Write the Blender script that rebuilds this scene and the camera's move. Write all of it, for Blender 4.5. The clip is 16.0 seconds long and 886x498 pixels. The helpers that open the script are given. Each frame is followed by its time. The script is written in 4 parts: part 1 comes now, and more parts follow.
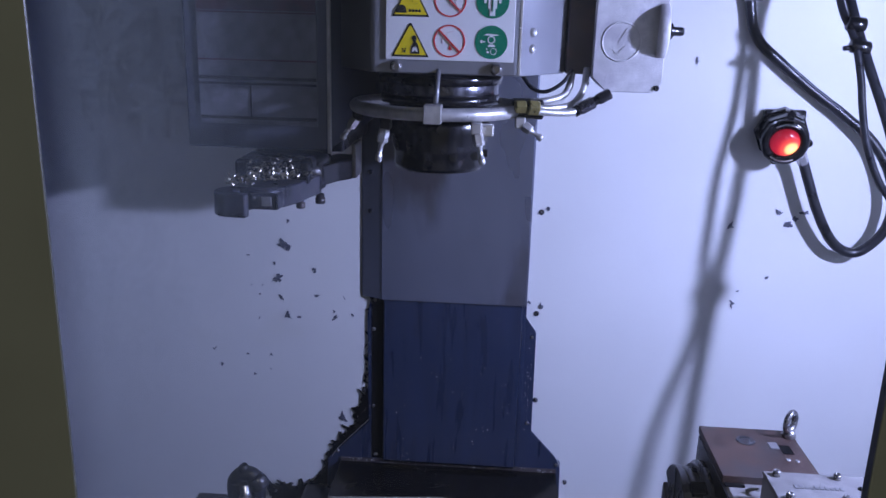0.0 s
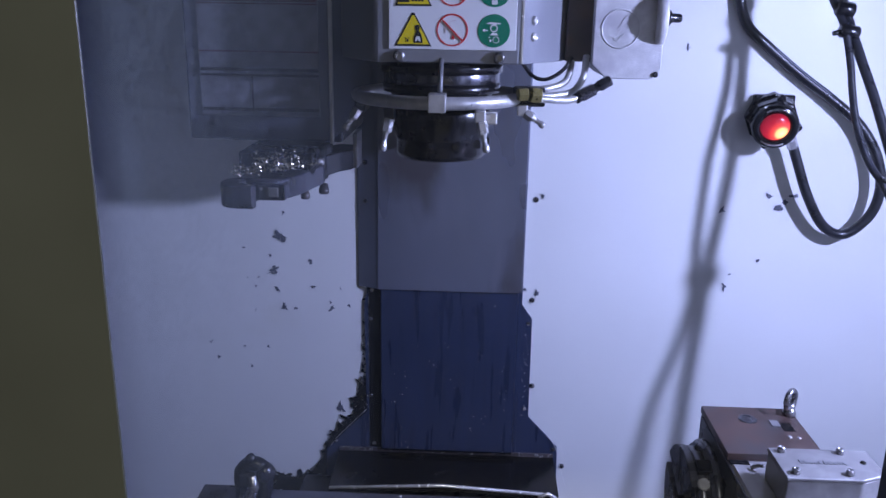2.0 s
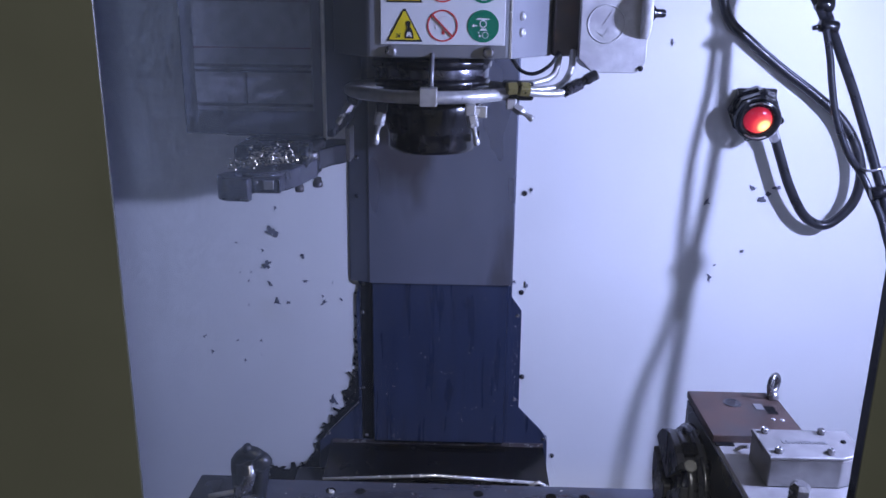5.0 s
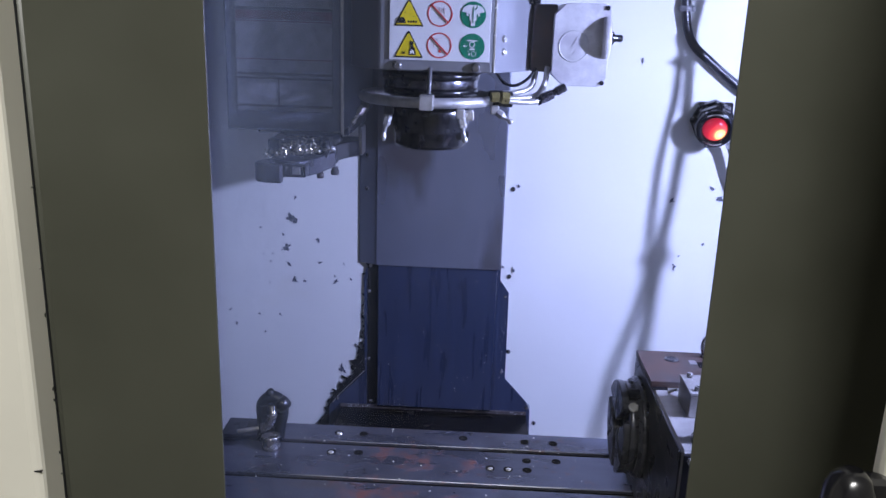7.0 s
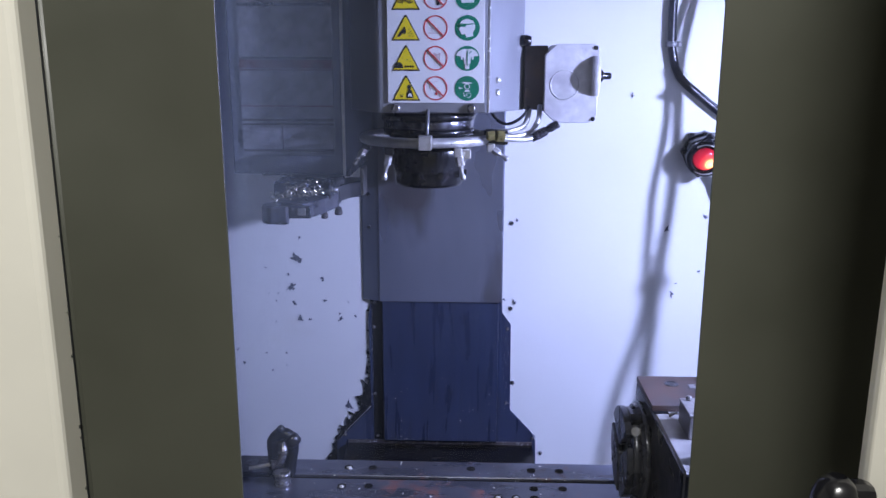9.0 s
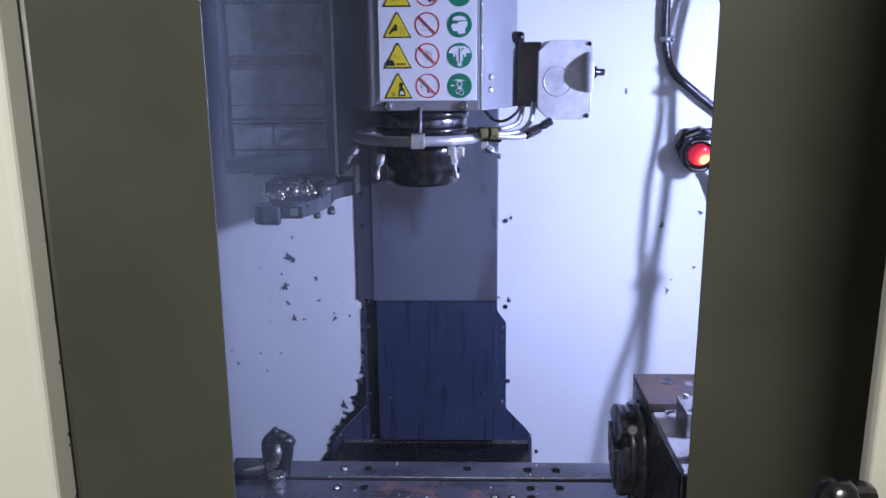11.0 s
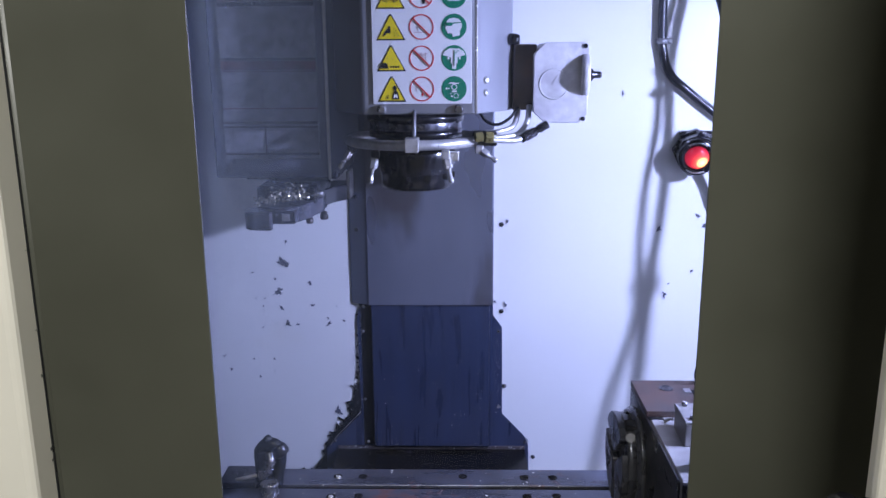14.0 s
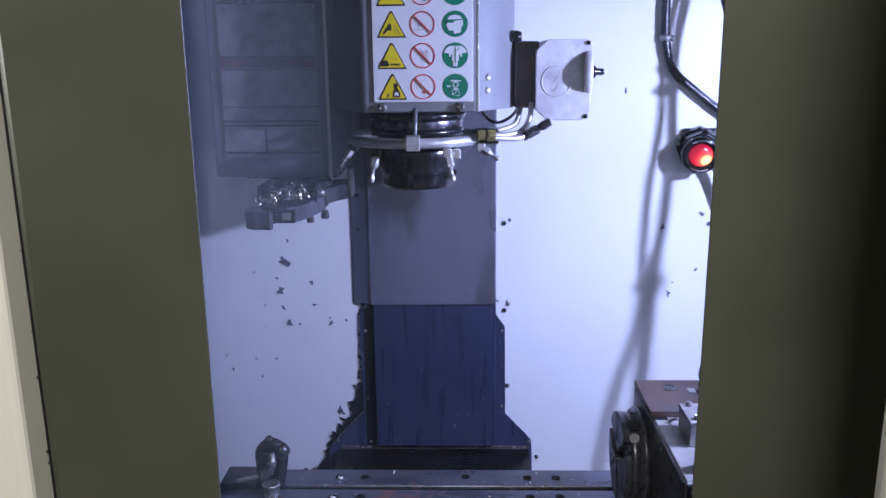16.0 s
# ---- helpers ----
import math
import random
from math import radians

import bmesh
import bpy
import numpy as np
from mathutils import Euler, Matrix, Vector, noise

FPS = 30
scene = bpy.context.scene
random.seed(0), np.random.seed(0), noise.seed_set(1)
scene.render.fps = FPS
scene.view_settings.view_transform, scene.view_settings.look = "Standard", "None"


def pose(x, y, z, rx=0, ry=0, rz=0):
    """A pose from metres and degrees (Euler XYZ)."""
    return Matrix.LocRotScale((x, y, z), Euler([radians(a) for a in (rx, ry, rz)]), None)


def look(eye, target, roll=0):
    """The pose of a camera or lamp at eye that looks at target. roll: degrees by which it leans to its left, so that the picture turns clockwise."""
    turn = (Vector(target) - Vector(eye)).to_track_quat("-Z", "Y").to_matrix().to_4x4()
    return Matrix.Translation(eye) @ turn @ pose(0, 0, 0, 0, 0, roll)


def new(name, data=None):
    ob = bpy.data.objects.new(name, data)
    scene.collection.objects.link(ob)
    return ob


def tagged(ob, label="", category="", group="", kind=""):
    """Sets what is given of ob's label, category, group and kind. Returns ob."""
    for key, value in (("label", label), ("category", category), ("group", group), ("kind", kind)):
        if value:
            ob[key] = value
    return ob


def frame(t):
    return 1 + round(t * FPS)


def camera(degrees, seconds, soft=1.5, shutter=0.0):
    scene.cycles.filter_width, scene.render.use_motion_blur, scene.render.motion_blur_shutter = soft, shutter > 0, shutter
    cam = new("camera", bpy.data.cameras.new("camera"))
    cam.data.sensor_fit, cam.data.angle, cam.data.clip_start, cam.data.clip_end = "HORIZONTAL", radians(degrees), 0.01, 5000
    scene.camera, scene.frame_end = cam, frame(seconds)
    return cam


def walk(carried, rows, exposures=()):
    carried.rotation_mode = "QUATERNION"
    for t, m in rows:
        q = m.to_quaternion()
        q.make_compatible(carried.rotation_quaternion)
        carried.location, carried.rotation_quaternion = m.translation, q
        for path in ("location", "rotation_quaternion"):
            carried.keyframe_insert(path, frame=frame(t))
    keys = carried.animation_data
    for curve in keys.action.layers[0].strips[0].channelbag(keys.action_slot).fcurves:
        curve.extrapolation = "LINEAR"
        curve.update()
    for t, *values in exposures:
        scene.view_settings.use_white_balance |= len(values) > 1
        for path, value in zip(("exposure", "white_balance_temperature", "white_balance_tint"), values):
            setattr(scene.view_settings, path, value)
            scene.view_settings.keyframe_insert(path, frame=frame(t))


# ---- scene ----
cam = camera(56.8, 16.0)
PATH = [
    (0, (0.004, 0.008, 1.657), (-0.122, 1.931, 1.121), 1.6),
    (0.5, (0.005, 0.016, 1.652), (-0.057, 1.924, 1.056), 1.8),
    (1, (-0.013, 0.009, 1.653), (-0.104, 1.919, 1.066), 1.4),
    (1.5, (-0.027, 0.005, 1.655), (-0.098, 1.921, 1.086), 1.4),
    (2, (-0.03, -0.005, 1.655), (-0.104, 1.914, 1.099), 1.0),
    (2.5, (-0.027, -0.008, 1.657), (-0.098, 1.914, 1.109), 0.9),
    (3, (-0.035, -0.005, 1.653), (-0.086, 1.921, 1.117), 1.2),
    (3.5, (-0.029, -0.009, 1.652), (-0.089, 1.914, 1.107), 0.9),
    (5.8, (-0.05, -0.087, 1.653), (-0.052, 1.831, 1.088), 0.5),
    (6, (-0.057, -0.117, 1.657), (-0.022, 1.8, 1.086), 0.4),
    (6.5, (-0.044, -0.2, 1.657), (0.018, 1.704, 1.048), 0.6),
    (7, (-0.002, -0.285, 1.673), (-0.067, 1.64, 1.134), 1.9),
    (7.5, (0.016, -0.338, 1.675), (-0.1, 1.598, 1.186), 1.4),
    (8, (0.001, -0.343, 1.68), (-0.107, 1.599, 1.218), 1.0),
    (8.5, (-0.005, -0.335, 1.682), (-0.078, 1.611, 1.226), 0.5),
    (9, (-0.003, -0.329, 1.683), (-0.071, 1.617, 1.228), 0.1),
    (11.5, (-0.002, -0.312, 1.685), (-0.057, 1.633, 1.221), -0.4),
    (12, (-0.002, -0.307, 1.686), (-0.059, 1.638, 1.224), -0.4),
    (12.5, (-0.005, -0.304, 1.686), (-0.055, 1.642, 1.229), -0.5),
    (13, (-0.003, -0.301, 1.685), (-0.053, 1.646, 1.232), -0.5),
    (13.5, (0.001, -0.297, 1.686), (-0.048, 1.65, 1.229), -0.5),
    (14, (0.0, -0.295, 1.686), (-0.046, 1.651, 1.226), -0.4),
    (14.5, (-0.001, -0.294, 1.683), (-0.04, 1.652, 1.222), -0.4),
    (15, (-0.001, -0.288, 1.685), (-0.046, 1.658, 1.224), -0.4),
    (15.5, (0.005, -0.284, 1.686), (-0.043, 1.661, 1.223), -0.5),
    (16, (0.003, -0.284, 1.684), (-0.052, 1.661, 1.221), -0.6),
]
walk(cam, [(t, look(eye, target, roll)) for t, eye, target, roll in PATH],
     exposures=[(0, -0.45), (1.5, -0.43), (3.5, -0.37), (6, -0.17), (7, 0.0), (8, 0.07), (16, 0.07)])

# ---- world and lights ----
world = bpy.data.worlds.new("workshop_air")
scene.world = world
world.use_nodes = True
world.node_tree.nodes["Background"].inputs[0].default_value = (0.5, 0.52, 0.6, 1)
world.node_tree.nodes["Background"].inputs[1].default_value = 0.02


def area_lamp(name, eye, target, sx, sy, power, colour):
    data = bpy.data.lights.new(name, "AREA")
    data.shape, data.size, data.size_y, data.energy, data.color = "RECTANGLE", sx, sy, power, colour
    ob = new(name, data)
    ob.matrix_world = look(eye, target)
    return ob


# the machine's own work lamp, high on the right enclosure wall, facing across the machine
area_lamp("work_lamp_light", (0.955, 0.75, 1.75), (-1.0, 1.3, -0.3), 0.05, 0.05, 45, (0.462, 0.532, 1.0))
# the workshop's tube, behind and above the operator
area_lamp("workshop_tube_light", (0.1, -1.6, 3.8), (-0.25, 0.4, 1.3), 1.0, 0.2, 117, (1.0, 0.99, 0.97))


# ---- materials ----
def material(name, colour, rough=0.5, metal=0.0, vary=0.12, scale=30.0, bump=0.08, fine=400.0, stain=None, stain_at=0.62,
             stain_scale=6.0, stretch=(1, 1, 1), spec=0.5, by_object=0.0):
    m = bpy.data.materials.new(name)
    m.use_nodes = True
    nt = m.node_tree
    b = nt.nodes["Principled BSDF"]
    b.inputs["Roughness"].default_value, b.inputs["Metallic"].default_value = rough, metal
    b.inputs["Specular IOR Level"].default_value = spec
    co = nt.nodes.new("ShaderNodeTexCoord")
    mp = nt.nodes.new("ShaderNodeMapping")
    mp.inputs["Scale"].default_value = stretch
    nt.links.new(co.outputs["Object"], mp.inputs["Vector"])

    def noisy(sc, detail=4.0):
        n = nt.nodes.new("ShaderNodeTexNoise")
        n.inputs["Scale"].default_value, n.inputs["Detail"].default_value = sc, detail
        nt.links.new(mp.outputs["Vector"], n.inputs["Vector"])
        return n.outputs["Fac"]

    def ramp(src, lo, hi, a, z):
        r = nt.nodes.new("ShaderNodeMapRange")
        r.inputs[1].default_value, r.inputs[2].default_value, r.inputs[3].default_value, r.inputs[4].default_value = lo, hi, a, z
        nt.links.new(src, r.inputs[0])
        return r.outputs[0]

    def mix(fac, a, c, mode="MIX"):
        x = nt.nodes.new("ShaderNodeMix")
        x.data_type, x.blend_type = "RGBA", mode
        for sock, v in ((x.inputs["Factor"], fac), (x.inputs["A"], a), (x.inputs["B"], c)):
            if isinstance(v, (tuple, float, int)):
                sock.default_value = v if not isinstance(v, tuple) else (*v, 1)[:4]
            else:
                nt.links.new(v, sock)
        return x.outputs["Result"]

    big, small = noisy(scale), noisy(fine, 2.0)
    dark = tuple(c * (1 - vary * 2) for c in colour)
    light = tuple(min(1, c * (1 + vary)) for c in colour)
    col = mix(ramp(big, 0.3, 0.7, 0, 1), dark, light)
    col = mix(ramp(small, 0.35, 0.65, 0, 0.35 * min(1, vary * 4)), col, dark)
    if stain:
        col = mix(ramp(noisy(stain_scale, 6.0), stain_at, stain_at + 0.12, 0, 0.85), col, stain)
    if by_object:
        oi = nt.nodes.new("ShaderNodeObjectInfo")
        col = mix(ramp(oi.outputs["Random"], 0, 1, 0, by_object), col, dark)
    nt.links.new(col, b.inputs["Base Color"])
    nt.links.new(ramp(big, 0.25, 0.75, max(0.03, rough - 0.1), min(1, rough + 0.12)), b.inputs["Roughness"])
    if bump:
        bp = nt.nodes.new("ShaderNodeBump")
        bp.inputs["Strength"].default_value, bp.inputs["Distance"].default_value = bump, 0.002
        nt.links.new(small, bp.inputs["Height"])
        nt.links.new(bp.outputs["Normal"], b.inputs["Normal"])
    return m


def glowing(name, colour, strength, base):
    m = material(name, base, 0.2, bump=0)
    b = m.node_tree.nodes["Principled BSDF"]
    b.inputs["Emission Color"].default_value, b.inputs["Emission Strength"].default_value = (*colour, 1), strength
    return m


WHITE = material("white_enclosure_paint", (0.77, 0.77, 0.75), 0.42, vary=0.03, scale=3, fine=260, bump=0.05, stain=(0.62, 0.6, 0.5), stain_at=0.66, stain_scale=2.2)
def rust_patches(m, spots, colour):
    """Rust with a ragged outline round the given places of a surface."""
    nt = m.node_tree
    b = nt.nodes["Principled BSDF"]
    old = b.inputs["Base Color"].links[0].from_socket
    co = nt.nodes.new("ShaderNodeTexCoord")
    no = nt.nodes.new("ShaderNodeTexNoise")
    no.inputs["Scale"].default_value, no.inputs["Detail"].default_value = 55.0, 9.0
    nt.links.new(co.outputs["Object"], no.inputs["Vector"])
    total = None
    for x, y, z, r in spots:
        d = nt.nodes.new("ShaderNodeVectorMath")
        d.operation = "DISTANCE"
        nt.links.new(co.outputs["Object"], d.inputs[0])
        d.inputs[1].default_value = (x, y, z)
        f = nt.nodes.new("ShaderNodeMapRange")
        f.inputs[1].default_value, f.inputs[2].default_value, f.inputs[3].default_value, f.inputs[4].default_value = 0.0, r, 0.27, 0.0
        nt.links.new(d.outputs["Value"], f.inputs[0])
        if total is None:
            total = f.outputs[0]
        else:
            mx = nt.nodes.new("ShaderNodeMath")
            mx.operation = "MAXIMUM"
            nt.links.new(total, mx.inputs[0]), nt.links.new(f.outputs[0], mx.inputs[1])
            total = mx.outputs[0]
    add = nt.nodes.new("ShaderNodeMath")
    nt.links.new(total, add.inputs[0]), nt.links.new(no.outputs["Fac"], add.inputs[1])
    step = nt.nodes.new("ShaderNodeMapRange")
    step.inputs[1].default_value, step.inputs[2].default_value, step.inputs[4].default_value = 0.60, 0.86, 0.85
    nt.links.new(add.outputs[0], step.inputs[0])
    mixer = nt.nodes.new("ShaderNodeMix")
    mixer.data_type = "RGBA"
    nt.links.new(step.outputs[0], mixer.inputs["Factor"]), nt.links.new(old, mixer.inputs["A"])
    mixer.inputs["B"].default_value = (*colour, 1)
    nt.links.new(mixer.outputs["Result"], b.inputs["Base Color"])
    inv = nt.nodes.new("ShaderNodeMapRange")
    inv.inputs[3].default_value, inv.inputs[4].default_value = b.inputs["Metallic"].default_value, 0.0
    nt.links.new(step.outputs[0], inv.inputs[0]), nt.links.new(inv.outputs[0], b.inputs["Metallic"])


def window_glass(name):
    """Clear pane with a thin film for dried coolant and painted reflection haze, thicker to one side and towards the
    top.
    """
    m = bpy.data.materials.new(name)
    m.use_nodes = True
    nt = m.node_tree
    nt.nodes.remove(nt.nodes["Principled BSDF"])
    out = nt.nodes["Material Output"]
    clear, film, gloss = nt.nodes.new("ShaderNodeBsdfTransparent"), nt.nodes.new("ShaderNodeBsdfDiffuse"), nt.nodes.new("ShaderNodeBsdfGlossy")
    # bluish film: coolant streaks plus the haze of workshop reflections
    film.inputs["Color"].default_value = (0.46, 0.58, 0.92, 1)
    through_film, dirt_and_haze = nt.nodes.new("ShaderNodeBsdfTranslucent"), nt.nodes.new("ShaderNodeMixShader")
    through_film.inputs["Color"].default_value = (0.46, 0.58, 0.92, 1)
    dirt_and_haze.inputs[0].default_value = 0.4
    nt.links.new(film.outputs[0], dirt_and_haze.inputs[1]), nt.links.new(through_film.outputs[0], dirt_and_haze.inputs[2])
    gloss.inputs["Roughness"].default_value = 0.03
    fre = nt.nodes.new("ShaderNodeFresnel")
    fre.inputs["IOR"].default_value = 1.35
    co = nt.nodes.new("ShaderNodeTexCoord")
    mp = nt.nodes.new("ShaderNodeMapping")
    mp.inputs["Scale"].default_value = (14, 1, 5)
    no = nt.nodes.new("ShaderNodeTexNoise")
    no.inputs["Detail"].default_value = 6.0
    nt.links.new(co.outputs["Object"], mp.inputs["Vector"]), nt.links.new(mp.outputs["Vector"], no.inputs["Vector"])
    sep = nt.nodes.new("ShaderNodeSeparateXYZ")
    nt.links.new(co.outputs["Object"], sep.inputs[0])
    side = nt.nodes.new("ShaderNodeMapRange")
    side.inputs[1].default_value, side.inputs[2].default_value, side.inputs[3].default_value, side.inputs[4].default_value = -0.225, -0.075, 0.084, 0.004
    nt.links.new(sep.outputs[0], side.inputs[0])
    mul = nt.nodes.new("ShaderNodeMath")
    mul.operation = "MULTIPLY"
    sharp = nt.nodes.new("ShaderNodeMapRange")
    sharp.inputs[1].default_value, sharp.inputs[2].default_value, sharp.inputs[3].default_value, sharp.inputs[4].default_value = 0.36, 0.64, 0.6, 1.4
    mp2, fine = nt.nodes.new("ShaderNodeMapping"), nt.nodes.new("ShaderNodeTexNoise")
    mp2.inputs["Scale"].default_value = (130, 1, 48)
    fine.inputs["Detail"].default_value = 5.0
    nt.links.new(co.outputs["Object"], mp2.inputs["Vector"]), nt.links.new(mp2.outputs["Vector"], fine.inputs["Vector"])
    two = nt.nodes.new("ShaderNodeMix")
    two.inputs[0].default_value = 0.72
    nt.links.new(no.outputs["Fac"], two.inputs[2]), nt.links.new(fine.outputs["Fac"], two.inputs[3])
    nt.links.new(two.outputs[0], sharp.inputs[0])
    tall, both = nt.nodes.new("ShaderNodeMapRange"), nt.nodes.new("ShaderNodeMath")
    tall.inputs[1].default_value, tall.inputs[2].default_value, tall.inputs[3].default_value, tall.inputs[4].default_value = 1.28, 1.55, 0.3, 1.0
    both.operation = "MULTIPLY"
    nt.links.new(sep.outputs[2], tall.inputs[0]), nt.links.new(side.outputs[0], both.inputs[0]), nt.links.new(tall.outputs[0], both.inputs[1])
    nt.links.new(both.outputs[0], mul.inputs[0]), nt.links.new(sharp.outputs[0], mul.inputs[1])
    a, c = nt.nodes.new("ShaderNodeMixShader"), nt.nodes.new("ShaderNodeMixShader")
    nt.links.new(mul.outputs[0], a.inputs[0]), nt.links.new(clear.outputs[0], a.inputs[1]), nt.links.new(dirt_and_haze.outputs[0], a.inputs[2])
    half = nt.nodes.new("ShaderNodeMath")
    half.operation = "MULTIPLY"
    half.inputs[1].default_value = 0.5
    nt.links.new(fre.outputs[0], half.inputs[0])
    nt.links.new(half.outputs[0], c.inputs[0]), nt.links.new(a.outputs[0], c.inputs[1]), nt.links.new(gloss.outputs[0], c.inputs[2])
    nt.links.new(c.outputs[0], out.inputs["Surface"])
    return m


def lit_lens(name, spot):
    """Red lens with its glow painted as emission colours, brightest at one spot."""
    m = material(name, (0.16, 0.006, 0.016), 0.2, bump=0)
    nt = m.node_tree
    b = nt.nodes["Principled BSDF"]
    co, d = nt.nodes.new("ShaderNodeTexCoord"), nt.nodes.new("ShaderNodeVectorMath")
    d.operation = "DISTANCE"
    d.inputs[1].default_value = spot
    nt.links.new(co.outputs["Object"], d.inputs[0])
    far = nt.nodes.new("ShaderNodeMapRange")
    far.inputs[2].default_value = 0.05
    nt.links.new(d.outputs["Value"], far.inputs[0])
    # glow fading outward from the spot, put into the emission colour
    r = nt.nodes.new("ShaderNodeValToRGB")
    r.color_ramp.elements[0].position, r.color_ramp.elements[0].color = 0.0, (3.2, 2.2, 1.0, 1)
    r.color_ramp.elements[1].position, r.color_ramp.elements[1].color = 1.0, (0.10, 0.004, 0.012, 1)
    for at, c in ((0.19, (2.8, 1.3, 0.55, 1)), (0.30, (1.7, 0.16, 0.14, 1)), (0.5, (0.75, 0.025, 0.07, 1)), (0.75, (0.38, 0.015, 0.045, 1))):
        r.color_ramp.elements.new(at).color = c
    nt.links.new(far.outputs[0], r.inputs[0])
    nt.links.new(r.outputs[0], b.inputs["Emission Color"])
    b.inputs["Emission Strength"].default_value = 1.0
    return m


STEEL = material("brushed_cover_steel", (0.30, 0.30, 0.31), 0.42, 0.55, vary=0.12, scale=9, fine=500, stretch=(1, 1, 0.15))
COVERSTEEL = material("brushed_navy_grey_steel", (0.275, 0.296, 0.378), 0.33, 0.6, vary=0.18, scale=4, fine=500, stretch=(1, 1, 0.35), stain=(0.095, 0.085, 0.085), stain_at=0.5, stain_scale=6)
BLUESTEEL = material("oily_blue_steel", (0.038, 0.054, 0.108), 0.3, 0.3, vary=0.12, scale=40, fine=420, bump=0.0, stretch=(1, 1, 0.1), stain=(0.032, 0.042, 0.078), stain_at=0.55, stain_scale=50)
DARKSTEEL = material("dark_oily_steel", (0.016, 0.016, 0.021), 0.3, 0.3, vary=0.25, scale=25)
WETBLACK = material("wet_black_oily_sheet", (0.005, 0.005, 0.006), 0.2, 0.0, vary=0.3, scale=14, fine=40, bump=0.0, spec=0.25, stain=(0.012, 0.009, 0.004), stain_at=0.55, stain_scale=10)
BLACK = material("black_oxide", (0.008, 0.008, 0.010), 0.2, 0.0, vary=0.2, scale=60, bump=0.0)
DULLBLACK = material("oil_soaked_black", (0.009, 0.010, 0.014), 0.38, vary=0.3, scale=60, bump=0.0, spec=0.25)
# near-black for real sludge and for shade painted into recesses
GROOVE = material("recess_shade_and_sludge", (0.006, 0.006, 0.007), 0.7, vary=0.2, spec=0.1)
HEAD = material("grey_head_casting_paint", (0.30, 0.305, 0.325), 0.36, 0.45, vary=0.08, scale=14, stretch=(1, 1, 0.3))
TABLE = material("ground_table_steel", (0.105, 0.112, 0.150), 0.3, 0.7, vary=0.2, scale=22, fine=700, stretch=(0.35, 1, 1), stain=(0.10, 0.085, 0.08), stain_at=0.6, stain_scale=11)
rust_patches(TABLE, ((-0.138, 1.060, 0.902, 0.05), (-0.080, 1.042, 0.902, 0.06), (0.008, 1.031, 0.902, 0.05), (-0.165, 0.926, 0.902, 0.07), (-0.10, 0.917, 0.902, 0.06), (-0.02, 0.908, 0.902, 0.05)), (0.115, 0.036, 0.022))
PANE = window_glass("dirty_hazy_window_glass")
ALU = material("dull_aluminium", (0.62, 0.61, 0.59), 0.36, 0.6, vary=0.1, scale=70)
GUNMETAL = material("worn_gunmetal", (0.080, 0.082, 0.096), 0.28, 0.6, vary=0.2, scale=40)
CHROME = material("bright_steel", (0.74, 0.73, 0.72), 0.2, 0.7, vary=0.06, scale=90, bump=0.02)
CAST = material("blotchy_cast_aluminium", (0.62, 0.61, 0.60), 0.5, 0.2, vary=0.15, scale=30, fine=300, bump=0.2, stain=(0.42, 0.40, 0.42), stain_at=0.52, stain_scale=16)
BROWN = material("rust_brown_plate", (0.105, 0.066, 0.056), 0.42, 0.4, vary=0.3, scale=26, stain=(0.06, 0.055, 0.058), stain_at=0.5, stain_scale=14)
BRACKET = material("oil_stained_bracket", (0.095, 0.080, 0.082), 0.4, 0.3, vary=0.3, scale=18, stain=(0.12, 0.085, 0.07), stain_at=0.55, stain_scale=24)
SWARF = material("bright_swarf", (0.75, 0.75, 0.74), 0.3, 0.25, vary=0.1, scale=200, bump=0)
GOLDSWARF = material("oily_golden_swarf", (0.40, 0.36, 0.27), 0.3, 0.7, vary=0.3, scale=200, bump=0)
CREAM = material("cream_powder_coat", (0.66, 0.64, 0.56), 0.45, vary=0.03, scale=5, fine=1500, bump=0.03)
OLIVE = material("dark_olive_door_coating", (0.053, 0.055, 0.041), 0.44, vary=0.07, scale=7, fine=1400, bump=0.04)
RUBBER = material("black_rubber", (0.018, 0.019, 0.024), 0.32, vary=0.2, scale=50, bump=0.1)
WORNALU = material("worn_grey_aluminium", (0.30, 0.29, 0.285), 0.42, 0.35, vary=0.16, scale=45, fine=300, bump=0.12)
BAND = material("polished_dark_band", (0.13, 0.13, 0.15), 0.22, 0.95, vary=0.1, scale=60, bump=0.02)
FITTING = material("oily_pipe_fitting_steel", (0.16, 0.155, 0.165), 0.24, 0.85, vary=0.2, scale=70)
BASESTEEL = material("machined_base_steel", (0.34, 0.33, 0.33), 0.25, 0.85, vary=0.12, scale=60)
BRASS = material("brass_fitting", (0.40, 0.34, 0.13), 0.3, 0.7, vary=0.15, scale=80)
SIGN = material("white_sign_vinyl", (0.80, 0.80, 0.78), 0.35, vary=0.02, scale=20, bump=0.02)
YELLOW = material("sign_yellow", (0.85, 0.66, 0.02), 0.4, vary=0.03, bump=0.02)
INK = material("sign_black", (0.015, 0.015, 0.015), 0.45, vary=0.05, bump=0)
RED = material("sign_red", (0.62, 0.05, 0.05), 0.4, vary=0.05, bump=0)
PALE = material("sign_faded_ink", (0.62, 0.5, 0.5), 0.45, vary=0.05, bump=0)
GREEN = material("sign_green", (0.0, 0.20, 0.10), 0.4, vary=0.05, bump=0)
SHROUD = material("hazy_grey_shroud", (0.110, 0.117, 0.152), 0.5, 0.2, vary=0.16, scale=10, fine=120, stain=(0.09, 0.075, 0.07), stain_at=0.6, stain_scale=5, stretch=(1, 1, 0.6))
